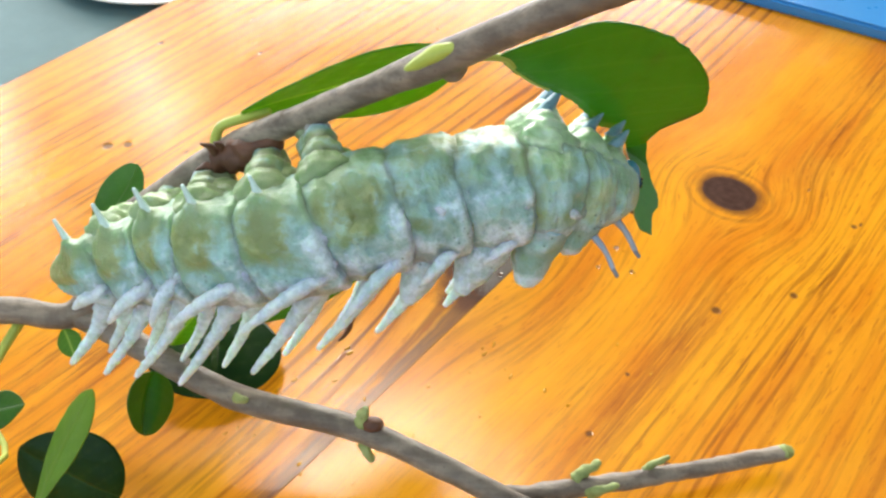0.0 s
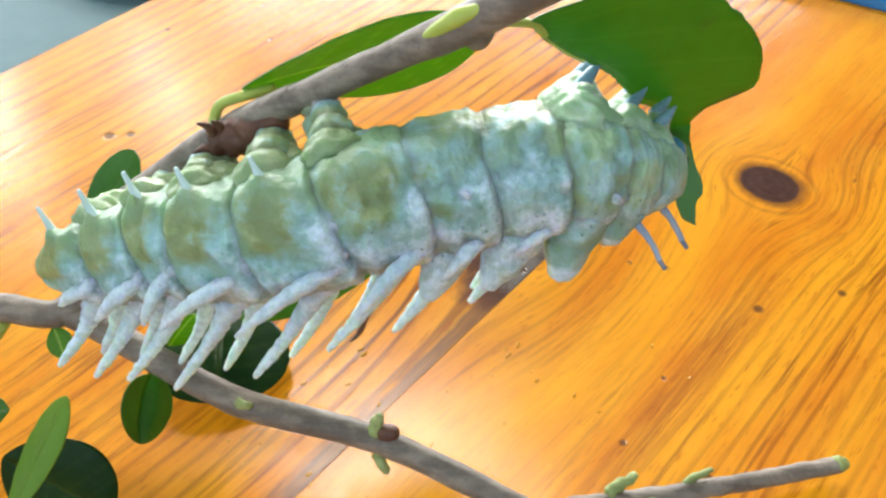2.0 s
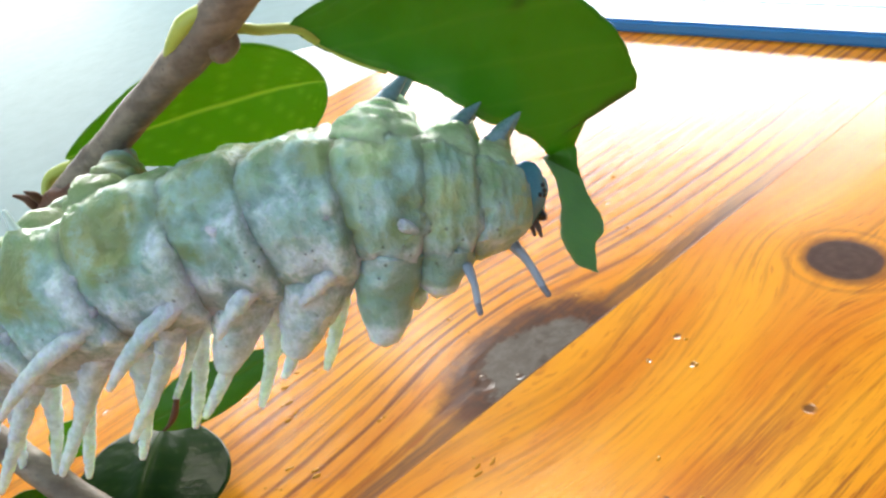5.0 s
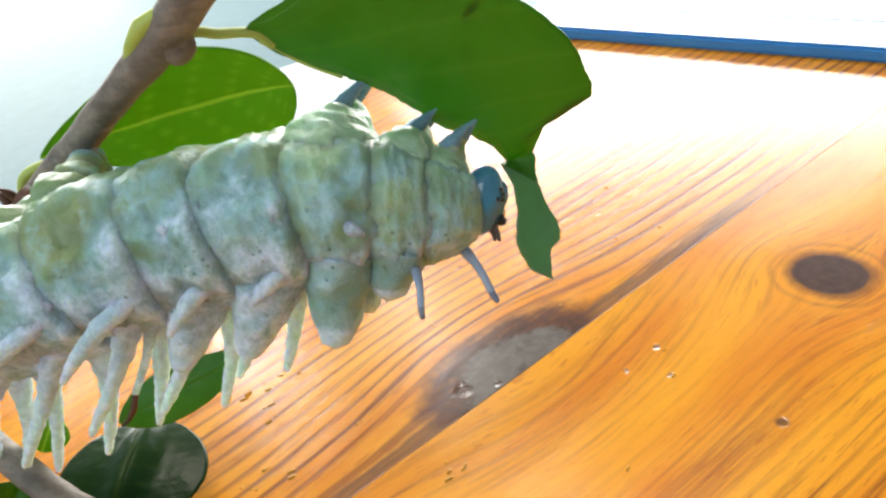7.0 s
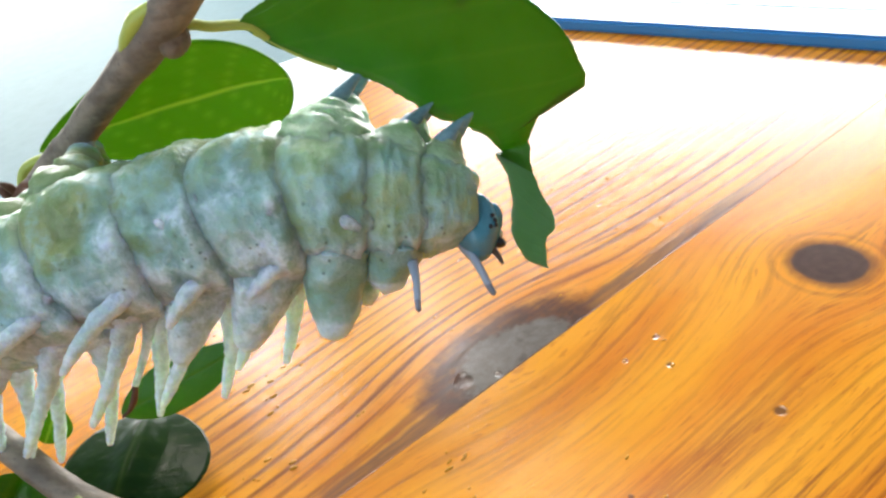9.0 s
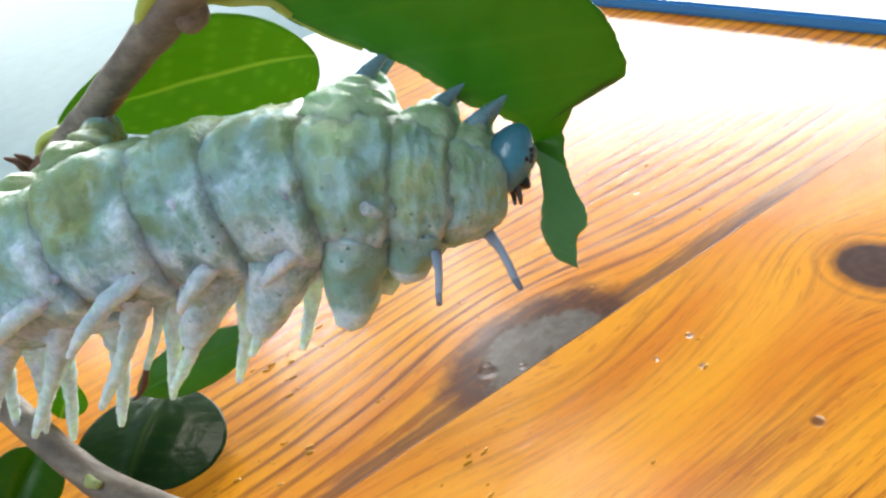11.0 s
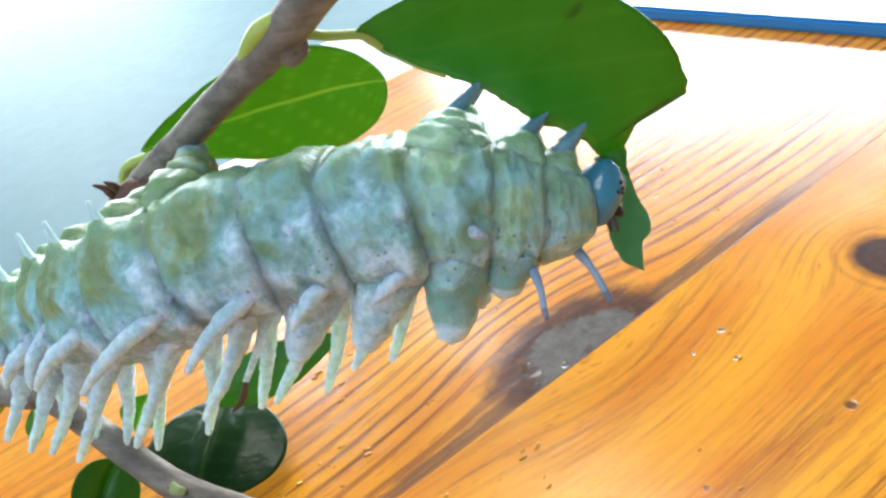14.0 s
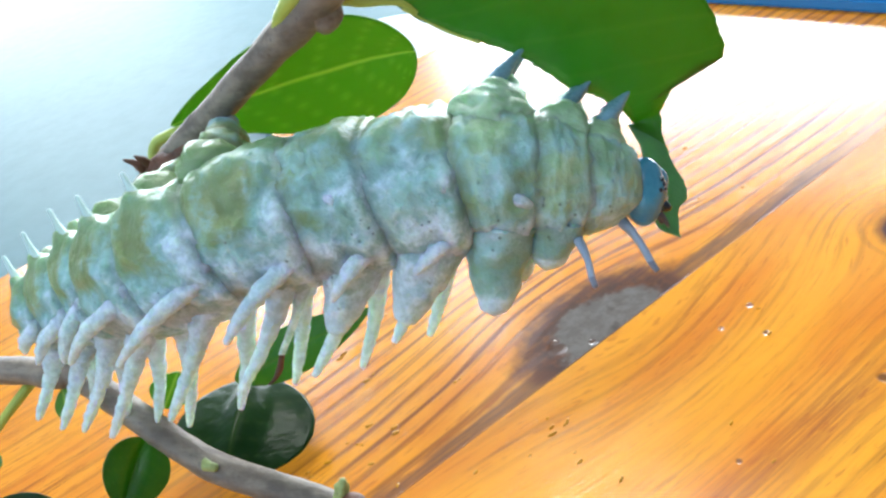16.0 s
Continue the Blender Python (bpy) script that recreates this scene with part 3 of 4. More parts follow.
def build_room():
    """Plain unseen room round the table, with its windows, roof light and fill openings."""
    def wall(name, boxes, mat, kind="structure"):
        bm = bmesh.new()
        for lo, hi in boxes:
            block(bm, [c * 100 for c in lo], [c * 100 for c in hi])
        return tagged(part(name, bm, mat, smooth=False), kind=kind)

    tagged(wall("floor", [((-1.3, -1.9, -0.85), (1.9, 1.8, -0.75))], FLOOR), "grey floor of the room", "floor")
    tagged(wall("wall_back", [((-1.2, 1.6, -0.75), (1.8, 1.72, -0.04)), ((-1.2, 1.6, 0.66), (1.8, 1.72, 0.75)), ((-1.2, 1.6, 1.25), (1.8, 1.72, 1.6)), ((-1.2, 1.6, 0.75), (-0.96, 1.72, 1.25)), ((-0.50, 1.6, 0.75), (1.8, 1.72, 1.25)), ((-1.2, 1.6, -0.04), (-0.56, 1.72, 0.66)), ((0.56, 1.6, -0.04), (1.8, 1.72, 0.66))], WALL), "pale blue wall with a wide window and a smaller one above", "wall")
    tagged(wall("wall_side", [((-1.22, -1.8, -0.75), (-1.1, 1.6, -0.04)), ((-1.22, -1.8, 1.37), (-1.1, 1.6, 1.6)), ((-1.22, -0.18, -0.04), (-1.1, 0.86, 1.37)), ((-1.22, -1.8, -0.04), (-1.1, -1.22, 1.37)), ((-1.22, -1.22, -0.04), (-1.1, -0.18, 0.10)), ((-1.22, -1.22, 1.10), (-1.1, -0.18, 1.37)), ((-1.22, 1.575, -0.04), (-1.1, 1.6, 1.37)), ((-1.22, 1.255, -0.04), (-1.1, 1.28, 1.37)), ((-1.22, 1.28, 1.07), (-1.1, 1.575, 1.37)), ((-1.22, 0.86, 0.57), (-1.1, 1.255, 1.37))], WALL), "pale blue wall with a tall and a low window and an added fill opening", "wall")
    tagged(wall("wall_front", [((-1.2, -1.92, -0.75), (1.8, -1.8, 0.1)), ((-1.2, -1.92, 1.2), (1.8, -1.8, 1.6)), ((-1.2, -1.92, 0.1), (-1.1, -1.8, 1.2)), ((0.3, -1.92, 0.1), (1.8, -1.8, 1.2))], WALL), "pale blue wall with a window", "wall")
    tagged(wall("wall_right", [((1.8, -1.92, -0.75), (1.92, 1.72, 1.6))], WALL), "plain pale blue wall", "wall")
    tagged(wall("ceiling", [((-1.22, -0.25, 1.6), (-0.32, 1.72, 1.7)), ((0.06, -0.25, 1.6), (1.92, 1.72, 1.7)), ((-0.32, -0.25, 1.6), (0.06, 0.80, 1.7)), ((-0.32, 1.16, 1.6), (0.06, 1.72, 1.7)), ((-1.22, -1.92, 1.6), (1.92, -0.99, 1.7)), ((-1.22, -0.99, 1.6), (-0.32, -0.25, 1.7)), ((0.32, -0.99, 1.6), (1.92, -0.25, 1.7))], CEILING), "pale ceiling with a roof light and an added opening for fill", "ceiling")


build_room()


def build_tray():
    """White slab with a raised blue rim at the table's far end."""
    tray = thing("tray", (12, 42, 0), "flat white tray with a bright blue rim on the table", "tray")
    turn = Matrix.Rotation(radians(-28.3), 3, "Z")
    at = Vector((10.0, 34.5, 0))
    bm = bmesh.new()
    block(bm, (-15, 0, 0.0), (31, 26, 0.55), turn, at, bevel=0.12, steps=4)
    part("rim", bm, BLUE, tray, "bright blue plastic rim", smooth=False)
    bm = bmesh.new()
    block(bm, (-12.7, 2.3, 0.2), (28.7, 23.7, 0.58), turn, at, bevel=0.05)
    part("surface", bm, WHITE, tray, "white laminate surface", smooth=False)


build_tray()


def build_side():
    side = thing("side_table", (-45, 45, -4), "smooth grey-green side table beside the pine table", "side table")
    bm = bmesh.new()
    block(bm, (-20, 30.6, -7), (62, 134, -4), TURN, (0, 0, 0), bevel=0.3)
    part("tabletop", bm, GREY_TOP, side, smooth=False)
    for x in (-14, 52):
        for y in (36, 118):
            bm = bmesh.new()
            block(bm, (x - 2.5, y - 2.5, -75), (x + 2.5, y + 2.5, -7), TURN, (0, 0, 0), bevel=0.3)
            part("leg", bm, GREY_TOP, side, smooth=False)
    plate = thing("plate", (-16.2, 44.9, -4), "round white china plate on the side table", "plate")
    bm = bmesh.new()
    prof = [(0.0, 0.2), (3.6, 0.22), (4.6, 0.4), (6.9, 0.62), (7.1, 0.66), (7.0, 0.52), (4.8, 0.2), (3.7, 0.0), (0.0, 0.0)]
    loops = []
    for r, z in prof:
        if r == 0:
            loops.append([bm.verts.new((-16.2, 44.9, -4 + z))])
        else:
            loops.append([bm.verts.new((-16.2 + r * math.cos(2 * math.pi * j / 64), 44.9 + r * math.sin(2 * math.pi * j / 64), -4 + z)) for j in range(64)])
    for a, b in zip(loops, loops[1:]):
        for j in range(64):
            i = (j + 1) % 64
            if len(a) == 1:
                bm.faces.new((a[0], b[j], b[i]))
            elif len(b) == 1:
                bm.faces.new((a[j], b[0], a[i]))
            else:
                bm.faces.new((a[j], b[j], b[i], a[i]))
    part("dish", bm, CHINA, plate)


build_side()

# ---- the branch ----
FORK = (-8.5, 12.4, 3.95)
branch = thing("branch", FORK, "forked leafy privet twig with grey-brown bark lying over the table", "branch")


def build_twigs():
    bm = bmesh.new()
    run = []
    tube(bm, [(-16, 12.6, 3.5), (-12, 12.5, 3.75), (-10, 12.4, 3.9), FORK, (-7.46, 13.4, 5.6), (-5.6, 13.3, 7.3), (-4.3, 13.35, 8.2), (-3.2, 13.2, 8.9)], [0.34, 0.32, 0.31, 0.31, 0.28, 0.27, 0.30, 0.27], 60, 18, 0.10, 2.2, marks=run)
    part("stem", bm, BARK, branch, "grey-brown main stem", attrs={"run": run})
    bm = bmesh.new()
    run = []
    tube(bm, [(-4.5, 13.37, 8.1), (-3.2, 13.2, 8.9), (-1.6, 12.95, 9.9), (-0.3, 12.75, 10.7), (0.9, 12.55, 11.5), (2.4, 12.3, 12.4), (4.0, 12.0, 13.4)], [0.27, 0.26, 0.255, 0.31, 0.28, 0.29, 0.29], 60, 18, 0.09, 2.2, marks=run)
    part("upper_twig", bm, BARK, branch, "straight upper twig", attrs={"run": run})
    # Torn bark; its dark right end also stands in for a shaded gap.
    bm = bmesh.new()
    tube(bm, [(-5.0, 13.3, 7.65), (-4.65, 13.25, 7.88), (-4.15, 13.2, 8.15), (-3.5, 13.15, 8.55)], [0.20, 0.35, 0.36, 0.2], 40, 20, 0.45, 4.5)
    for p, q in (((-4.75, 13.1, 8.1), (-4.98, 12.95, 8.5)), ((-4.6, 13.1, 8.15), (-4.72, 12.95, 8.55)), ((-4.9, 13.05, 7.8), (-5.2, 12.9, 7.85))):
        tube(bm, [p, [(a + b) / 2 + 0.03 for a, b in zip(p, q)], q], [0.11, 0.08, 0.015], 10, 8, 0.4, 6.0)
    part("torn_bark", bm, BARK_RED, branch, "torn red-brown bark with its shaded gap filled in dark")
    bm = bmesh.new()
    run = []
    tube(bm, [(-8.7, 12.45, 3.95), (-7.2, 11.95, 3.35), (-4.85, 11.15, 2.55), (-2.0, 10.75, 1.95), (1.3, 9.5, 1.35), (4.0, 8.3, 0.8)], [0.32, 0.30, 0.30, 0.29, 0.26, 0.25], 70, 18, 0.09, 2.2, marks=run)
    part("lower_twig", bm, BARK, branch, "lower twig that slopes down", attrs={"run": run})
    bm = bmesh.new()
    run = []
    tube(bm, [(1.2, 9.55, 1.3), (2.6, 9.95, 0.95), (5.0, 10.55, 0.75), (8.15, 11.35, 0.62)], [0.24, 0.23, 0.20, 0.19], 60, 16, 0.24, 3.5, marks=run)
    part("side_twig", bm, BARK, branch, "cut side twig near the table top", attrs={"run": run})
    for p, q, r in (((8.05, 11.33, 0.66), (8.35, 11.4, 0.66), 0.22), ((-2.05, 10.75, 2.2), (-1.9, 10.95, 2.62), 0.17), ((-2.0, 10.55, 1.75), (-1.75, 10.25, 1.5), 0.15), ((2.9, 10.2, 1.1), (3.5, 10.5, 1.35), 0.16), ((3.2, 9.9, 0.95), (3.9, 10.0, 1.2), 0.14), ((4.6, 10.6, 0.9), (5.2, 10.85, 1.1), 0.10), ((-4.85, 10.95, 2.83), (-4.55, 10.92, 2.80), 0.13)):
        bm = bmesh.new()
        mid = [(a + b) / 2 for a, b in zip(p, q)]
        tube(bm, [p, mid, q], [r * 0.8, r * 0.85, r * 0.45], 18, 14, 0.55, 6.0, seed=r * 50)
        part("bud_stub", bm, STUB_DULL, branch, "cut green leaf stub")
    bm = bmesh.new()
    tube(bm, [(-1.02, 12.72, 10.42), (-0.75, 12.64, 10.66), (-0.42, 12.60, 10.90), (-0.08, 12.60, 11.05), (0.12, 12.66, 11.05)], [0.03, 0.12, 0.15, 0.11, 0.03], 24, 14, 0.12, 3.0)
    part("bud_stub", bm, GREEN_STUB, branch, "swollen yellow-green leaf base")
    bm = bmesh.new()
    blob(bm, (-1.75, 10.75, 2.25), (0.24, 0.2, 0.2), rough=0.3)
    part("leaf_scar", bm, BARK_RED, branch, "red-brown leaf scar")
    bm = bmesh.new()
    blob(bm, (-0.12, 12.75, 10.62), (0.27, 0.25, 0.33), rough=0.2, freq=4.0, sub=4)
    part("leaf_scar", bm, BARK, branch, "swollen leaf scar")


build_twigs()


def blade(name, low, high, mat, label="", swell=0.0, across=36, along=44, fold=0.0, rib_at=0.5, thick=0.035, ragged=0.012, facing=None):
    """A leaf between two edge lines, with a midrib; swell lifts the middle, fold dents the midrib."""
    low, high = [Vector(p) for p in low], [Vector(p) for p in high]
    bm = bmesh.new()
    rows, rib, veins = [], [], []
    for i in range(along + 1):
        f = i / along
        a, b = glide(low, f * (len(low) - 1)), glide(high, f * (len(high) - 1))
        t = (glide(low, min(f + 0.02, 1) * (len(low) - 1)) + glide(high, min(f + 0.02, 1) * (len(high) - 1)) - glide(low, max(f - 0.02, 0) * (len(low) - 1)) - glide(high, max(f - 0.02, 0) * (len(high) - 1)))
        w = b - a
        if 0.02 < f < 0.98 and w.length > 0.1:
            b = b + w.normalized() * ragged * (noise.noise(b * 4.0) + 0.7 * noise.noise(b * 11.0))
            a = a - w.normalized() * ragged * (noise.noise(a * 4.0) + 0.7 * noise.noise(a * 11.0))
            w = b - a
        n = t.cross(w)
        n = n.normalized() if n.length > 1e-6 else Vector((0, 0, 1))
        n = facing or n
        row = []
        for j in range(across + 1):
            g = j / across
            p = a + w * g
            lift = swell * w.length * math.sin(math.pi * g) - fold * w.length * math.exp(-((g - rib_at) / 0.12) ** 2)
            p = p + n * (lift + 0.03 * noise.noise(p * 1.3))
            row.append(bm.verts.new(p))
            rib.append(math.exp(-((g - rib_at) * max(w.length, 0.05) / 0.024) ** 2))
            veins.append(max(0.0, math.cos((f * 9 + abs(g - rib_at) * -2.2) * 2 * math.pi)) ** 14)
        rows.append(row)
    for a, b in zip(rows, rows[1:]):
        for j in range(across):
            bm.faces.new((a[j], a[j + 1], b[j + 1], b[j]))
    ob = part(name, bm, mat, branch, label, attrs={"rib": rib, "side_vein": veins})
    solid = ob.modifiers.new("thickness", "SOLIDIFY")
    solid.thickness, solid.offset = thick * CM, 0.0
    return ob


def oval(base, tip, side, wide, bulge=0.45, point=0.8, n=25):
    """Edge lines of a plain oval leaf from its base to its tip; side: the way across it."""
    base, tip = Vector(base), Vector(tip)
    way = (tip - base).normalized()
    side = Vector(side)
    side = (side - way * side.dot(way)).normalized()
    low, high = [], []
    for i in range(n):
        f = 0.5 - 0.5 * math.cos(math.pi * i / (n - 1))
        w = wide / 2 * math.sin(math.pi * f ** (math.log(0.5) / math.log(bulge))) ** point
        p = base.lerp(tip, f)
        low.append(p - side * w)
        high.append(p + side * w)
    return low, high


def stalk(points, r=0.07):
    bm = bmesh.new()
    tube(bm, points, [r * 1.2] + [r] * (len(points) - 1), 14, 10, 0.08)
    part("leaf_stalk", bm, GREEN_STUB, branch, "yellow-green leaf stalk")


def build_leaves():
    # the big bitten leaf: half of it is left along the midrib, with a hanging tail
    b, m = Vector((0.1, 13.1, 10.4)), Vector((3.60, 14.5, 7.52))
    x = (m - b).normalized()
    y = Vector((0.228, -0.953, -0.199)).cross(x)
    flat = lambda u, v: b + x * u + y * v  # noqa: E731
    fold = Vector((3.55, 14.31, 7.50))
    down, lat = Vector((0.347, -0.484, -0.803)), Vector((0.818, 0.575, 0.007))
    tail = lambda u, v: fold + down * u + lat * v  # noqa: E731
    low = [flat(*p) for p in ((0.40, 0.42), (0.8, 0.34), (1.3, 0.28), (2.2, 0.32), (2.9, 0.26), (3.5, 0.10), (4.1, 0.12), (4.5, 0.07), (4.56, 0.05), (4.6, 0.04), (4.64, 0.02), (4.68, 0.01), (4.75, -0.04), (4.80, -0.08))] + [fold]
    high = [flat(*p) for p in ((0.45, 0.60), (0.84, 1.2), (1.35, 1.88), (2.05, 2.28), (3.1, 2.46), (3.95, 2.40), (4.6, 2.18), (5.0, 1.92), (5.24, 1.70), (5.36, 1.54), (5.22, 1.42), (5.06, 1.15), (5.00, 0.65), (5.12, 0.22))] + [tail(0.50, 0.42)]
    blade("leaf", low, high, LEAF, "large dark green leaf, half eaten, with a ragged edge", swell=0.03, rib_at=0.03, along=150, across=28, ragged=0.035, facing=Vector((0.228, -0.953, -0.199)))
    low = [tail(*p) for p in ((0.0, 0.0), (0.40, 0.03), (0.80, -0.08), (1.18, -0.25), (1.50, -0.26), (1.72, -0.20), (1.90, -0.03))]
    high = [tail(*p) for p in ((0.50, 0.42), (0.86, 0.42), (1.18, 0.46), (1.40, 0.40), (1.52, 0.18), (1.72, 0.10), (1.95, 0.04))]
    blade("leaf", low, high, LEAF_UNDER, "hanging tail of the eaten leaf, its paler underside turned out", swell=0.03, rib_at=0.02, along=60, across=20, ragged=0.03)
    stalk([(-0.1, 12.85, 10.68), (0.12, 13.0, 10.62), (0.30, 13.12, 10.52), flat(0.55, 0.45), flat(0.85, 0.37)], 0.075)
    stalk([flat(0.65, 0.38), flat(0.85, 0.35), flat(1.35, 0.29), flat(1.9, 0.30)], 0.04)
    bm = bmesh.new()
    tube(bm, [flat(3.06, 1.90), flat(3.09, 2.0), flat(3.12, 2.12), flat(3.11, 2.22)], [0.02, 0.05, 0.045, 0.015], 16, 10, 0.5, 9.0)
    part("leaf_scar", bm, SCAR, branch, "small yellow-brown scar on the leaf")
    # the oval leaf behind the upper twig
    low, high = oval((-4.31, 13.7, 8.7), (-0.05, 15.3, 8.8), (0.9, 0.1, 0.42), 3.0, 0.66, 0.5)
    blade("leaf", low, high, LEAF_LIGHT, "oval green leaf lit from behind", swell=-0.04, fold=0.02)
    stalk([(-4.9, 13.5, 8.0), (-4.75, 13.6, 8.4), (-4.3, 13.7, 8.55), (-3.8, 13.95, 8.56)], 0.10)
    # small leaf behind the animal's tail
    low, high = oval((-8.7, 14.6, 4.2), (-7.70, 15.75, 5.45), (0.6, -0.75, -0.2), 1.35, 0.5, 0.5)
    blade("leaf", low, high, LEAF, swell=0.05)
    # broad leaf close to the table top
    low, high = oval((-5.97, 12.34, 0.70), (-6.47, 15.10, 1.02), (3.35, 0.05, -0.60), 3.40, 0.45, 0.45)
    blade("leaf", low, high, LEAF_DARK, "broad dark green leaf close to the table top", swell=-0.05, fold=0.09)
    low, high = oval((-5.4, 13.3, 2.75), (-1.9, 13.9, 4.2), (-0.45, 0.3, 0.8), 1.05, 0.42)
    blade("leaf", low, high, LEAF, swell=0.06)
    # folded leaf under the lower twig
    low, high = oval((-6.89, 11.78, 2.54), (-6.98, 10.48, 1.89), (0.38, 0.76, -0.52), 1.48, 0.45, 0.5)
    blade("leaf", low, high, LEAF, "small folded green leaf under the twig", fold=0.12)
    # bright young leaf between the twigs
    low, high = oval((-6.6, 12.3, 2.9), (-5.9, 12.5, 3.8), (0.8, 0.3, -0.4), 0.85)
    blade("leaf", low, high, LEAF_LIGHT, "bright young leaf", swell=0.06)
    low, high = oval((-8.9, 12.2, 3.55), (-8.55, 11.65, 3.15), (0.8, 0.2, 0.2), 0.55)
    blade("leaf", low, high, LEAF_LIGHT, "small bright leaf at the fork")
    # leaves at the near end of the branch
    low, high = oval((-6.22, 5.95, 7.05), (-5.3, 7.26, 8.45), (-0.7, 0.5, 0.2), 0.52, 0.66, 0.6)
    blade("leaf", low, high, LEAF_FRESH, "upright narrow young leaf", swell=0.10)
    low, high = oval((-9.15, 9.49, 2.86), (-7.19, 9.08, 1.66), (0.82, 0.3, 0.48), 2.31, 0.55, 0.5)
    blade("leaf", low, high, LEAF_DARK, "broad dark green leaf", swell=0.05, fold=0.02)
    low, high = oval((-10.2, 10.2, 3.0), (-9.2, 10.3, 3.3), (0.2, 0.9, 0.3), 0.9)
    blade("leaf", low, high, LEAF, swell=0.05)
    stalk([(-10.5, 10.5, 2.9), (-9.2, 9.2, 3.2), (-8.2, 7.2, 5.6), (-6.9, 6.0, 6.5), (-6.15, 6.05, 7.15)], 0.065)
    stalk([(-10.0, 12.4, 3.5), (-10.3, 11.5, 3.2), (-10.5, 10.5, 2.9)], 0.10)


build_leaves()

# ---- the caterpillar, hanging back down under the upper twig ----
AXIS = [Vector(p) for p in ((-8.2, 12.0, 5.5), (-7.22, 11.88, 6.02), (-6.3, 11.82, 6.36), (-5.34, 11.8, 6.72), (-4.28, 11.52, 7.1), (-2.97, 11.42, 7.55), (-1.78, 11.68, 7.93), (-0.58, 12.1, 8.02), (0.60, 12.38, 8.12), (1.62, 12.66, 8.07), (2.40, 12.9, 7.80), (3.04, 13.08, 7.56), (3.5, 13.2, 7.36))]
GIRTH = [0.30, 0.80, 0.95, 1.03, 1.09, 1.14, 1.17, 1.17, 1.17, 1.15, 1.01, 0.77, 0.44]
BELLY = Vector((0.0, 0.50, 0.866))
caterpillar = thing("caterpillar", (-1.5, 12.0, 8.9), "pale green caterpillar with white waxy bloom hanging under the twig", "caterpillar")


def frame_at(s):
    p = glide(AXIS, s)
    t = (glide(AXIS, min(s + 0.05, 12)) - glide(AXIS, max(s - 0.05, 0))).normalized()
    up = (BELLY - t * BELLY.dot(t)).normalized()
    return p, t, up, t.cross(up) * -1.0


def girth(s):
    return float(np.interp(s, range(13), GIRTH))


def skin_point(s, deg, out=1.0):
    """A place on the skin; 0 degrees is the belly (towards the twig), 90 the near flank, 180 the back."""
    p, t, up, side = frame_at(s)
    a = radians(deg)
    return p + (up * math.cos(a) + side * math.sin(a)) * girth(s) * out


def near_side():
    p, t, up, side = frame_at(6)
    return side.y < 0


SIGN = 1.0 if near_side() else -1.0


def smooth01(x, a, b):
    f = min(max((x - a) / (b - a), 0.0), 1.0)
    return f * f * (3 - 2 * f)


def hump(x, middle, spread):
    return math.exp(-((x - middle) / spread) ** 2)


def crinkle(q, freq):
    """Soft ridges with sharp valleys between them."""
    return 0.32 - abs(noise.noise(q * freq))


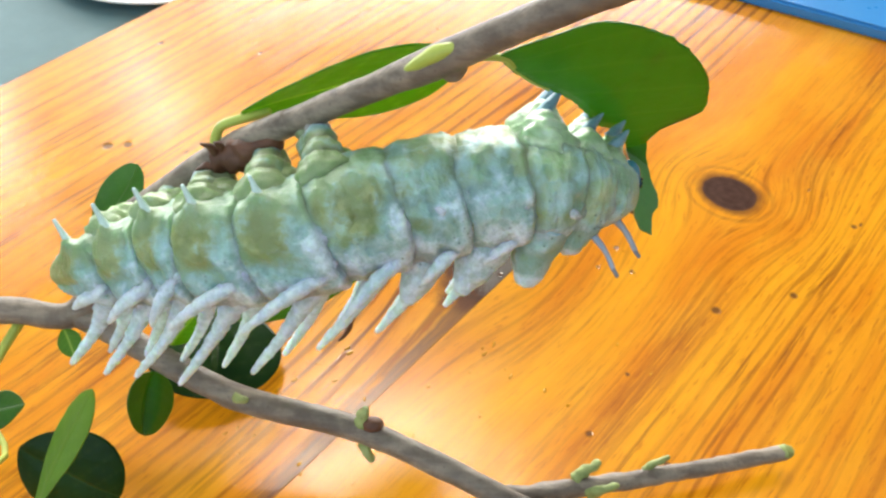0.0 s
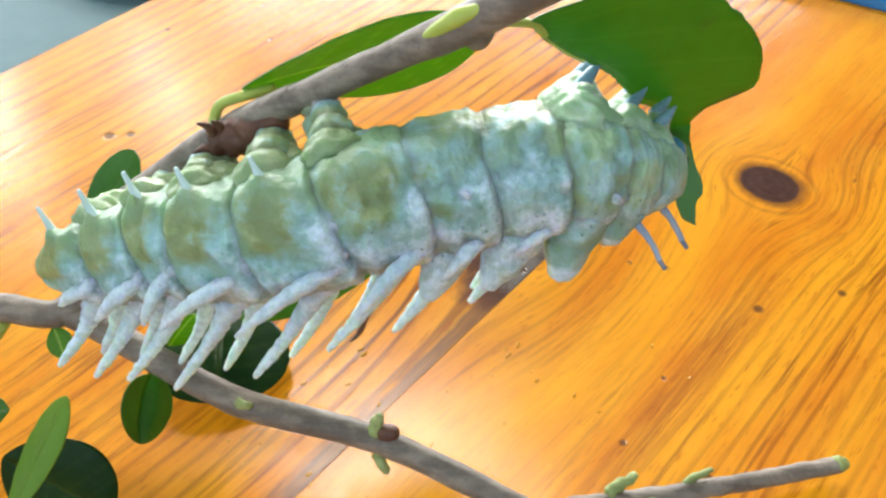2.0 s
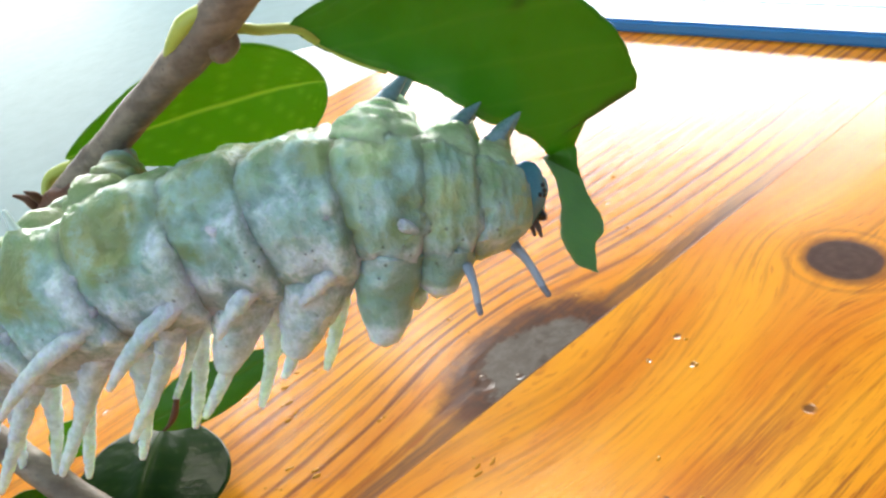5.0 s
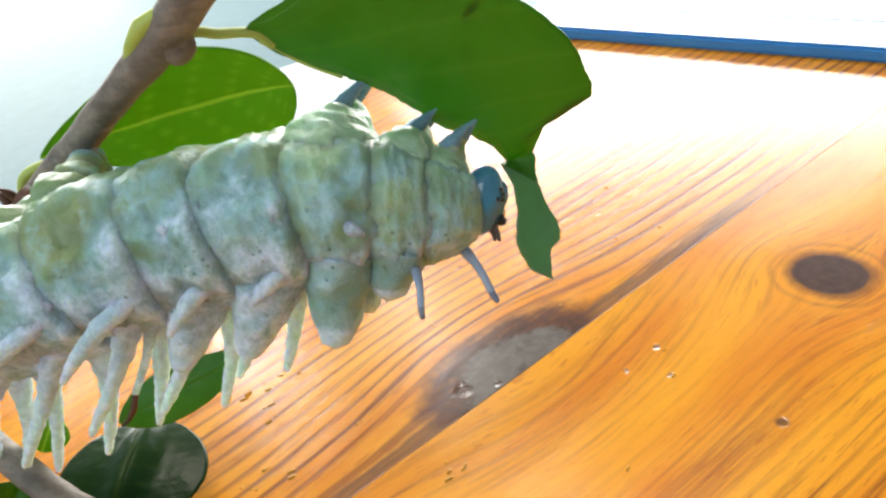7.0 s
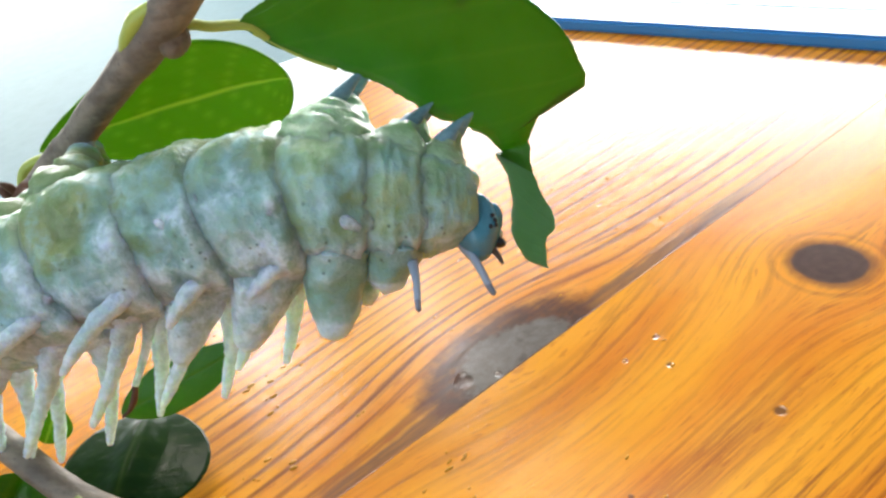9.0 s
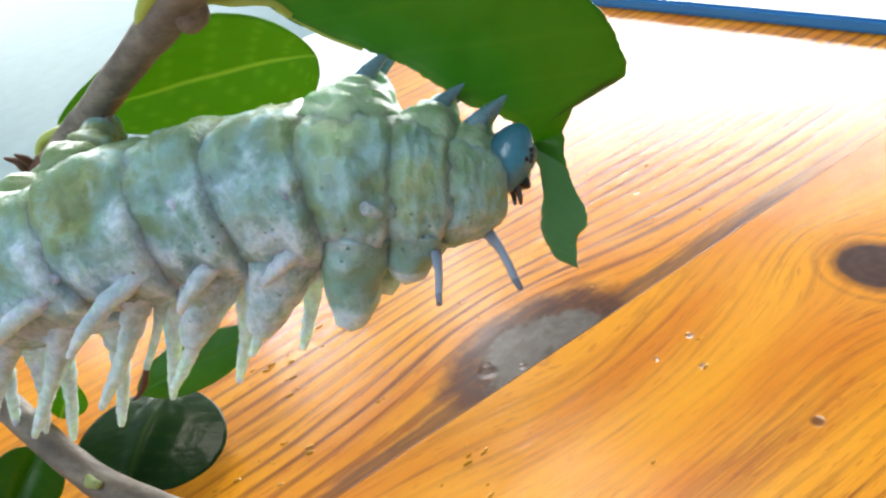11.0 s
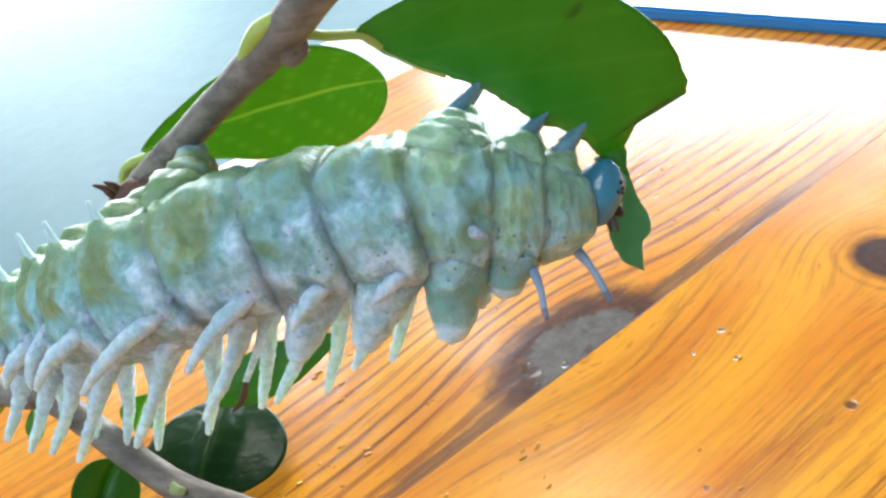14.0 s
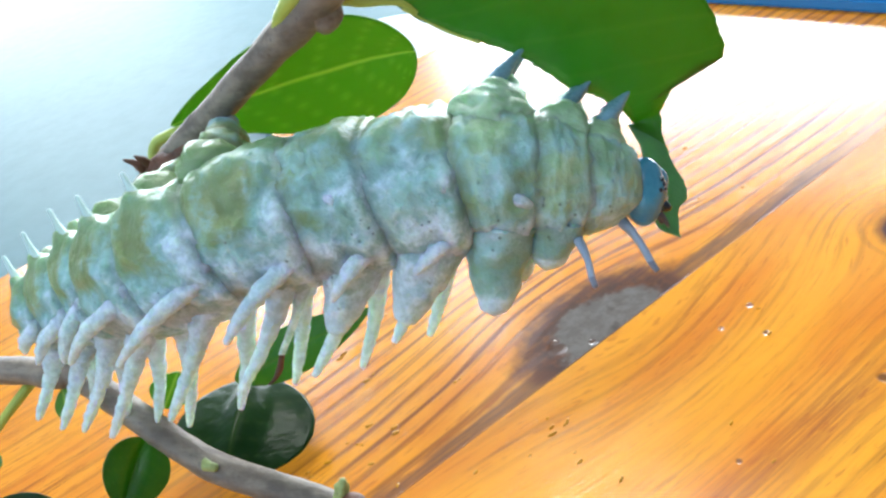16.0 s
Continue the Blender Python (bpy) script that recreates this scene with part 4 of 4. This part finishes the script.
def build_segment(k):
    first, last = (0.0 if k == 1 else k - 0.5), (11.74 if k == 11 else k + 0.5)
    bm = bmesh.new()
    rings, sides = (52 if k == 1 else 44), 104
    wax, fold, moss, spots, loops = [], [], [], [], []
    for i in range(rings + 1):
        v = i / rings
        s = first + (last - first) * (v * 1.22 - 0.11)
        s = min(max(s, 0.0), 12.0)
        p, t, up, side = frame_at(s)
        side = side * SIGN
        end = smooth01(v, 0.06, 0.20) * smooth01(1 - v, 0.06, 0.14)
        if k == 1:
            end = smooth01(1 - v, 0.05, 0.22)
        if k > 5:
            end = smooth01(v, 0.05, 0.30) * smooth01(1 - v, 0.05, 0.17)
        base = girth(s)
        if k == 1 and v < 0.2:
            base *= math.sqrt(max(1 - ((0.2 - v) / 0.2) ** 2, 0.0)) * 0.85 + 0.15
        loop = []
        for j in range(sides):
            deg = 360 * j / sides
            a = radians(deg)
            w = up * math.cos(a) + side * math.sin(a)
            flank = deg if deg <= 180 else 360 - deg
            far = 5.0 if deg > 180 else 0.0
            # the plump olive plate of each hind segment, and the flared front margin below it
            plate = 1 - smooth01(((flank - 60) / 42) ** 2 + ((v - 0.45) / 0.36) ** 2, 0.40, 1.05)
            flare = smooth01(v, 0.50, 0.78) * (1 - smooth01(v, 0.86, 0.95)) * smooth01(flank, 66, 96) * (1 - smooth01(flank, 132, 160))
            shoulder = 0.075 * hump(flank, 44, 15) * end * (1.0 if k < 9 else 0.3)
            crease = (-0.040 * hump(flank, 80, 7) + 0.025 * hump(flank, 92, 9) if 5 < k < 9 else -0.03 * hump(flank, 100, 9)) * end
            sag = 1 + 0.07 * smooth01(flank, 80, 180)
            low = smooth01(flank, 80, 115) * (1.0 if k < 6 else 0.3)
            r = base * (0.925 - 0.05 * low + (0.075 + 0.05 * low) * end + shoulder + crease + 0.075 * flare * (k < 9)) * sag
            if k >= 6:
                r *= 1 - {6: 0.0, 7: 0.05, 8: 0.11, 9: 0.18}.get(k, 0.22) * smooth01(75 - flank, 0, 60)
            q = p + w * r
            seed = Vector((k * 1.7 + far, 0, 0))
            rumple = crinkle(q + seed, 1.9) * 0.085 + crinkle(q + seed, 4.3) * 0.055 + crinkle(q, 9.5) * 0.026 + 0.012 * noise.noise(q * 21)
            tuck = noise.noise(Vector((s * 6.0 + 0.6 * noise.noise(q * 1.2), flank / 38.0, k * 3.1 + far)))
            calm = 0.45 + 0.55 * (1 - plate) if k < 6 else 1.0
            if k >= 9:
                calm = 1.1
            r += calm * rumple + (0.020 if k < 6 else 0.042) * tuck * end
            if k < 7:
                r += (0.075 if k < 6 else 0.04) * plate - 0.03
            if k < 6:
                r += 0.17 * hump(flank, 37, 9) * hump(s, k - 0.10, 0.13)
            q = p + w * r - t * 0.06 * math.sin(a * 2)
            loop.append(bm.verts.new(q))
            margin = smooth01(v, 0.50, 0.84) * smooth01(flank, 46, 96)
            patch = noise.noise(q * 2.1)
            if k < 7:
                # Hind segments get less bloom, partly to paint in the shade there.
                white = max((0.03 if k < 5 else 0.14) + 0.46 * smooth01(flank, 86, 108) + 0.26 * smooth01(flank, 108, 128), (0.80 if k < 5 else 1.0) * margin) + 0.22 * patch
                olive = 0.08 + 0.78 * plate * (0.45 + 0.55 * smooth01(flank, 40, 66)) + 0.25 * noise.noise(q * 3.0)
            elif k < 9:
                white = max(0.26 + 0.26 * smooth01(flank, 60, 90) + 0.32 * smooth01(flank, 90, 135), 0.80 * margin) + 0.40 * patch
                olive = 0.38 + 0.7 * noise.noise(q * 1.6) + 0.35 * smooth01(60 - flank, 0, 35)
            else:
                white = 0.26 + 0.34 * smooth01(flank, 92, 140) + 0.15 * margin + 0.34 * patch
                olive = -0.50 + 0.15 * smooth01(flank, 95, 150) + 0.65 * noise.noise(q * 1.9)
            wax.append(white)
            moss.append(olive)
            # Shade painted in: darker wrinkle cores, segment ends and a band under each ridge.
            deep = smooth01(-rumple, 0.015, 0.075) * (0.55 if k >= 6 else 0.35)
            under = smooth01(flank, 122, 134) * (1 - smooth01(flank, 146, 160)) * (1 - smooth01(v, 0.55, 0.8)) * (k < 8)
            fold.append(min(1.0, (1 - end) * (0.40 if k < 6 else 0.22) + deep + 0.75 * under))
            spots.append(smooth01(flank, 88, 104) * (1 - smooth01(flank, 134, 150)) * smooth01(v, 0.18, 0.35) if k > 4 else 0.8 * smooth01(flank, 82, 98) * (1 - smooth01(flank, 120, 135)))
        loops.append(loop)
    for a, b in zip(loops, loops[1:]):
        for j in range(sides):
            bm.faces.new((a[j], b[j], b[(j + 1) % sides], a[(j + 1) % sides]))
    for loop, flip in ((loops[0], False), (loops[-1], True)):
        mid = bm.verts.new(sum((x.co for x in loop), Vector()) / sides)
        wax.append(0.5)
        moss.append(0.0)
        fold.append(0.9)
        spots.append(0.0)
        for j in range(sides):
            pair = (loop[j], loop[(j + 1) % sides])
            bm.faces.new((mid, *(reversed(pair) if flip else pair)))
    bmesh.ops.recalc_face_normals(bm, faces=bm.faces)
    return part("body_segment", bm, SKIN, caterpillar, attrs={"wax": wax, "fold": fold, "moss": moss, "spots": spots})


SEGMENTS = {k: build_segment(k) for k in range(1, 12)}


def waxy(bm, amount, olive=0.0, spots=0.0):
    n = len(bm.verts)
    return {"wax": [amount] * n, "fold": [0.0] * n, "moss": [olive] * n, "spots": [spots] * n}


def build_tubercles():
    for k in range(1, 9):
        size = {1: 0.62, 2: 0.75, 3: 0.88, 6: 0.9, 7: 0.55, 8: 0.38}.get(k, 1.0)
        # the flank row: a smooth pale ridge that ends in a blunt point
        drop = {5: 6, 6: 14, 7: 20, 8: 24}.get(k, 0)
        base = skin_point(k + 0.34, (116 + drop) * SIGN, 0.99)
        tip = skin_point(max(k - 0.72 * size, 0.25), (137 + drop * 0.7) * SIGN, 1.0 + 0.66 * size)
        droop = Vector((-0.02, -0.05, 0.10)) * size
        bm = bmesh.new()
        tube(bm, [skin_point(k + 0.52, (106 + drop) * SIGN, 0.90), base, base.lerp(tip, 0.4) + droop, base.lerp(tip, 0.75) + droop * 0.8, tip], [0.10, 0.150, 0.135, 0.098, 0.045], 52, 18, 0.20, 8.0, seed=k)
        part("tubercle", bm, SKIN, SEGMENTS[k], attrs=waxy(bm, 1.30, 0.2))
        # two rows along the back
        for deg, way in ((156, (-1.18, -0.52, -1.75)), (203, (-0.95, -0.05, -2.25))):
            base = skin_point(k + 0.1, deg * SIGN, 0.85)
            tip = base + Vector(way) * {1: 0.9, 2: 1.05, 3: 1.15, 4: 1.2, 5: 1.15, 6: 1.1, 7: 1.1, 8: 0.9}[k]
            bend = Vector((0.12 + 0.10 * noise.noise(base * 5), 0.0, 0.05))
            bm = bmesh.new()
            tube(bm, [base, base.lerp(tip, 0.3) + bend * 0.8, base.lerp(tip, 0.6) + bend, base.lerp(tip, 0.85) + bend * 0.4, tip], [0.30, 0.17, 0.112, 0.094, 0.050], 56, 18, 0.26, 9.0, seed=k + deg)
            part("tubercle", bm, SKIN, SEGMENTS[k], attrs=waxy(bm, 1.45))
    # broad lobes of the chest, each with a white waxy tip
    for k, deg, tip, rad in ((9, 160, (1.45, 11.55, 6.28), (0.58, 0.43, 0.21)), (10, 158, (2.24, 12.05, 6.75), (0.50, 0.40, 0.24)), (9, 205, (1.75, 12.3, 6.3), (0.5, 0.34, 0.16)), (8, 165, (0.15, 11.2, 6.35), (0.60, 0.42, 0.15)), (7, 165, (-0.9, 10.95, 6.3), (0.55, 0.36, 0.13))):
        base = skin_point(k, deg * SIGN, 0.72)
        tip = Vector(tip)
        bm = bmesh.new()
        tube(bm, [base, base.lerp(tip, 0.5), base.lerp(tip, 0.8), tip], [rad[0], rad[1], (rad[1] + rad[2]) * 0.5, rad[2]], 36, 26, 0.17, 3.6)
        n = len(bm.verts)
        pale = [(0.55 if k > 8 else 0.95) + 0.75 * smooth01(min(i // 26, 36) / 36, 0.60, 0.86) for i in range(n)]
        lobe = part("chest_lobe", bm, SKIN, SEGMENTS[k], attrs={"wax": pale, "fold": [0.0] * n, "moss": [-0.1] * n, "spots": [1.0 if i // 26 < 26 else 0.0 for i in range(n)]})
        lobe["label"] = "dotted chest lobe with a white tip"


build_tubercles()


def build_spines():
    for k in range(1, 6):
        p, t, up, side = frame_at(k)
        base = skin_point(k - 0.10, 37 * SIGN, 1.13)
        way = ((base - p).normalized() * 0.35 + Vector((-0.30, 0.45, 0.60))).normalized()
        tip = base + way * {1: 0.56, 2: 0.54, 3: 0.54, 4: 0.46, 5: 0.40}[k]
        bm = bmesh.new()
        tube(bm, [base - way * 0.14, base + way * 0.02, base.lerp(tip, 0.5), tip], [0.20, 0.10, 0.055, 0.035], 16, 10, 0.1)
        part("spine", bm, SPINE, SEGMENTS[k], "pale blue-green spine")
    for k, at, deg, r in ((6, 0.0, 44, 0.085), (6, 0.22, 92, 0.05), (7, 0.15, 92, 0.075), (8, 0.36, 100, 0.085), (9, 0.26, 114, 0.105)):
        base = skin_point(k + at, deg * SIGN, 1.0)
        p, t, up, side = frame_at(k)
        out = (base - p).normalized()
        bm = bmesh.new()
        tube(bm, [base - t * r * 1.6 + up * r - out * 0.05, base + out * 0.005, base + t * r * 1.6 - up * r * 1.2 - out * 0.06], [r * 0.7, r, r * 0.5], 12, 12, 0.2, 4.0)
        part("wart", bm, SKIN, SEGMENTS[k], "pale shiny wart", attrs=waxy(bm, 1.0))


build_spines()


TWIG_LINE = [Vector(p) for p in ((-8.5, 12.35, 3.9), (-7.46, 13.4, 5.6), (-5.6, 13.3, 7.3), (-4.3, 13.35, 8.2), (-3.2, 13.2, 8.9), (-1.6, 12.95, 9.9))]


def on_twig(q):
    """The place on the upper twig nearest to q."""
    return min((glide(TWIG_LINE, 5 * i / 200) for i in range(201)), key=lambda p: (p - q).length)


def build_prolegs():
    """Gripping legs that reach the twig: a stack of swollen rings with a waxy cuff on top."""
    for k in (1.5, 2.7, 3.75, 4.75, 5.75):
        for deg, away in ((24, (0.0, -0.24, -0.12) if k < 4 else (0.0, -0.14, -0.34)), (-30, (0.0, 0.2, -0.2))):
            p, t, up, side = frame_at(k)
            base = skin_point(k, deg * SIGN, 0.70)
            top = on_twig(base - t * 0.2) + Vector(away)
            bm = bmesh.new()
            tube(bm, [base.lerp(top, f) for f in (0, 0.12, 0.26, 0.38, 0.44, 0.54, 0.66, 0.72, 0.82, 0.92, 1.0)], [0.46, 0.54, 0.55, 0.46, 0.33, 0.39, 0.36, 0.27, 0.30, 0.27, 0.18], 66, 28, 0.20, 4.4, seed=k)
            along = [i // 28 / 66 for i in range(67 * 28)]
            pale = [0.02 + 0.62 * smooth01(f, 0.74, 0.92) + 0.15 * hump(f, 0.5, 0.08) for f in along] + [0.1, 0.6]
            # Necks between the rings are darkened, shade painted into the skin.
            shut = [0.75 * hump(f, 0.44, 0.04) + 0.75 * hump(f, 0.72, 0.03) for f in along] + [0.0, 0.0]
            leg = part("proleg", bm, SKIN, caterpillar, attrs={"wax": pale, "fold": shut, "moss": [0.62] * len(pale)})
            way = (top - base).normalized()
            bm = bmesh.new()
            blob(bm, top - way * 0.03, (0.19, 0.19, 0.15), rough=0.3, freq=4)
            part("grip_pad", bm, PAD, leg, "grey gripping pad")
            if deg > 0:
                # the cuff of the pad, with its ring of hooks
                face = (Vector((0.15, -0.85, 0.5)) + way * 0.5).normalized()
                middle = top - way * 0.05 + face * 0.12
                a = face.orthogonal().normalized()
                b = face.cross(a)
                bm = bmesh.new()
                rim = 0.19 if k > 5 else 0.14
                for n in range(14):
                    ang = 2 * math.pi * n / 14
                    blob(bm, middle + (a * math.cos(ang) + b * math.sin(ang)) * rim, (0.075, 0.075, 0.075), rough=0.35, freq=7, sub=2)
                part("pad_cuff", bm, PAD, leg, "pale grainy cuff of the pad")
                bm = bmesh.new()
                blob(bm, middle - face * 0.02, (0.11, 0.11, 0.11), rough=0.3, freq=6, sub=2)
                part("hook_ring", bm, TIP, leg, "dark ring of small hooks")


build_prolegs()


def build_legs():
    """True legs of the chest: a crumpled green cone with a pointed claw."""
    for k, at_s, hip, tip in ((9, 8.92, (1.68, 13.46, 9.10), (2.07, 13.93, 9.36)), (10, 9.95, (2.58, 13.68, 8.48), (2.91, 14.02, 8.64)), (11, 10.8, (3.17, 13.5, 8.28), (3.42, 13.76, 8.44))):
        for deg, shift in ((14, (0, 0, 0)), (-30, (0.0, 0.45, -0.12))):
            tip_at, hip_at = Vector(tip) + Vector(shift), Vector(hip) + Vector(shift)
            base = skin_point(at_s, deg * SIGN, 0.40)
            wide = {9: 0.78, 10: 0.58, 11: 0.42}[k]
            bm = bmesh.new()
            tube(bm, [base.lerp(hip_at, f) for f in (0, 0.25, 0.45, 0.58, 0.70, 0.78, 0.9, 1.0)], [wide, wide * 0.93, wide * 0.82, wide * 0.68, wide * 0.58, wide * 0.45, wide * 0.34, 0.12], 48, 30, 0.22, 4.2, seed=k)
            rows = [i // 30 / 48 for i in range(len(bm.verts))]
            # Folds of the cone carry painted shade as well.
            part("leg_base", bm, SKIN, SEGMENTS[k], attrs={"wax": [0.10] * len(rows), "fold": [0.35 * hump(f, 0.59, 0.04) + 0.35 * hump(f, 0.79, 0.04) for f in rows], "moss": [-0.75] * len(rows), "spots": [0.0] * len(rows)})
            bm = bmesh.new()
            tube(bm, [hip_at.lerp(tip_at, -0.25), hip_at.lerp(tip_at, 0.15), hip_at.lerp(tip_at, 0.6), tip_at], [0.15, 0.13, 0.075, 0.016], 18, 14, 0.08, 5.0)
            part("claw", bm, CLAW, SEGMENTS[k], "pointed blue-black leg")


build_legs()


def build_filaments():
    for base, tip, thick in (((2.72, 12.15, 7.12), (3.12, 11.08, 7.05), 0.66), ((3.20, 12.85, 6.98), (3.78, 12.2, 6.42), 0.76)):
        base, tip = Vector(base), Vector(tip)
        way = (tip - base).normalized()
        bm = bmesh.new()
        tube(bm, [base - way * 0.25, base, base.lerp(tip, 0.45) + Vector((0.03, 0, 0.04)), base.lerp(tip, 0.85)], [0.20 * thick, 0.13 * thick, 0.078 * thick, 0.066 * thick], 24, 12, 0.14, 6)
        f = part("filament", bm, FILAMENT, SEGMENTS[11], "slender blue-grey filament")
        bm = bmesh.new()
        tube(bm, [base.lerp(tip, 0.83), base.lerp(tip, 0.92), tip], [0.066 * thick, 0.062 * thick, 0.04], 8, 10, 0.1)
        part("filament_tip", bm, FILAMENT_TIP, f, "darker grey filament tip")


build_filaments()


def build_bristle():
    """A thin tubercle of the back that ends in a dry brown hook."""
    base, tip = skin_point(6.3, 168 * SIGN, 0.9), Vector((-2.0, 10.95, 5.78))
    bm = bmesh.new()
    tube(bm, [base, base.lerp(tip, 0.5) + Vector((0.05, 0, 0)), tip], [0.14, 0.07, 0.05], 20, 12, 0.15, 6.0)
    hook = part("tubercle", bm, SKIN, SEGMENTS[6], attrs=waxy(bm, 0.9))
    bm = bmesh.new()
    tube(bm, [tip - (tip - base).normalized() * 0.06, (-2.06, 10.84, 5.58), (-2.16, 10.74, 5.44), (-2.27, 10.66, 5.38)], [0.045, 0.055, 0.04, 0.015], 16, 10, 0.25, 8.0)
    part("hook", bm, BARK_RED, hook, "dry brown hooked tip")


build_bristle()


def build_head():
    c = Vector((3.60, 13.3, 7.30))
    _, t, up, side = frame_at(12)
    side = side * SIGN
    head = new("head")
    head.parent = caterpillar
    head.location = c * CM - caterpillar.location
    bpy.context.view_layer.update()
    turn = Matrix((t, side, up)).transposed()
    for ds in (0.15, -0.15):
        bm = bmesh.new()
        blob(bm, c - t * 0.05 + side * ds, (0.34, 0.31, 0.49), turn, 0.10, 3.0, 4)
        part("skull", bm, HEAD, head, "shiny blue-green half of the head capsule")
    bm = bmesh.new()
    blob(bm, c + t * 0.20 + up * 0.10, (0.14, 0.16, 0.26), turn, 0.10, 4.0, 3)
    part("face_plate", bm, HEAD, head)
    bm = bmesh.new()
    blob(bm, c + t * 0.27 - up * 0.10, (0.07, 0.17, 0.10), turn, 0.15, 5.0, 3)
    part("lip", bm, LIP, head, "pale cream upper lip")
    for dv, dt, ds in ((0.06, 0.21, 0.34), (0.13, 0.20, 0.35), (0.20, 0.16, 0.36), (0.05, 0.13, 0.41)):
        bm = bmesh.new()
        blob(bm, c + t * dt + side * ds + up * dv, (0.036, 0.036, 0.036), None, 0.05, 3, 3)
        part("eye", bm, EYE, head, "small black eye")
    for ds in (0.12, -0.12):
        bm = bmesh.new()
        q = c + t * 0.20 + side * ds - up * 0.18
        tube(bm, [q, q + t * 0.10 - up * 0.05, q + t * 0.15 - side * ds * 0.5 - up * 0.05], [0.11, 0.08, 0.04], 10, 10, 0.1)
        part("jaw", bm, EYE, head, "black jaw")
        bm = bmesh.new()
        q = c - up * 0.30 + t * 0.16 + side * ds * 1.6
        tube(bm, [q, q + t * 0.09 - up * 0.10, q + t * 0.16 - up * 0.22], [0.06, 0.045, 0.025], 10, 8)
        part("feeler", bm, TIP, head, "short dark feeler")
    return head


caterpillar_head = build_head()


# the head nods as it feeds; the fore body leans with it, less and less towards the hind legs (centimetres from rest)
NODS = [(0.0, -0.23, 0.09, 0.08), (0.8, -0.24, 0.2, 0.22), (1.5, -0.26, 0.34, 0.36), (2.5, -0.18, -0.07, -0.1), (3.5, -0.19, 0.09, 0.13), (4.2, -0.32, 0.14, 0.27), (5.2, -0.21, 0.02, 0.05), (6.3, -0.12, -0.04, -0.04), (7.0, -0.14, 0.04, 0.11), (7.5, -0.21, 0.14, 0.31), (8.0, -0.29, 0.11, 0.33), (8.5, -0.25, -0.18, -0.21), (9.0, -0.15, -0.24, -0.33), (9.2, -0.12, -0.21, -0.33), (10.2, -0.09, 0.03, 0.05), (11.3, -0.08, 0.24, 0.42), (11.5, -0.03, 0.16, 0.28), (12.0, -0.07, -0.3, -0.47), (12.5, 0.03, -0.27, -0.45), (13.5, 0.11, -0.02, -0.12), (14.0, 0.17, 0.1, 0.1), (14.5, 0.12, 0.17, 0.24), (15.5, 0.31, -0.19, -0.38), (16.0, 0.25, -0.15, -0.31)]
LEANS = [(0.0, -0.04, 0.02, 0.04), (2.5, 0.03, 0.03, 0.06), (4.2, -0.06, 0.01, 0.04), (6.3, -0.07, -0.02, 0.04), (9.0, -0.04, -0.04, -0.02), (11.3, 0.0, 0.02, 0.04), (12.5, 0.08, -0.02, -0.10), (14.5, 0.18, -0.04, -0.12), (16.0, 0.27, -0.06, -0.18)]


def motions():
    rest = caterpillar_head.location.copy()
    walk(caterpillar_head, [(t, Matrix.Translation(rest + Vector(d) * CM) @ pose(0, 0, 0, -8 * d[2] / 0.4, 10 * d[2] / 0.4, 0)) for t, *d in NODS])
    for k, share in ((11, 0.9), (10, 0.85), (9, 0.8), (8, 0.7), (7, 0.5), (6, 0.25)):
        walk(SEGMENTS[k], [(t, Matrix.Translation(Vector(d) * CM * share)) for t, *d in LEANS])


motions()
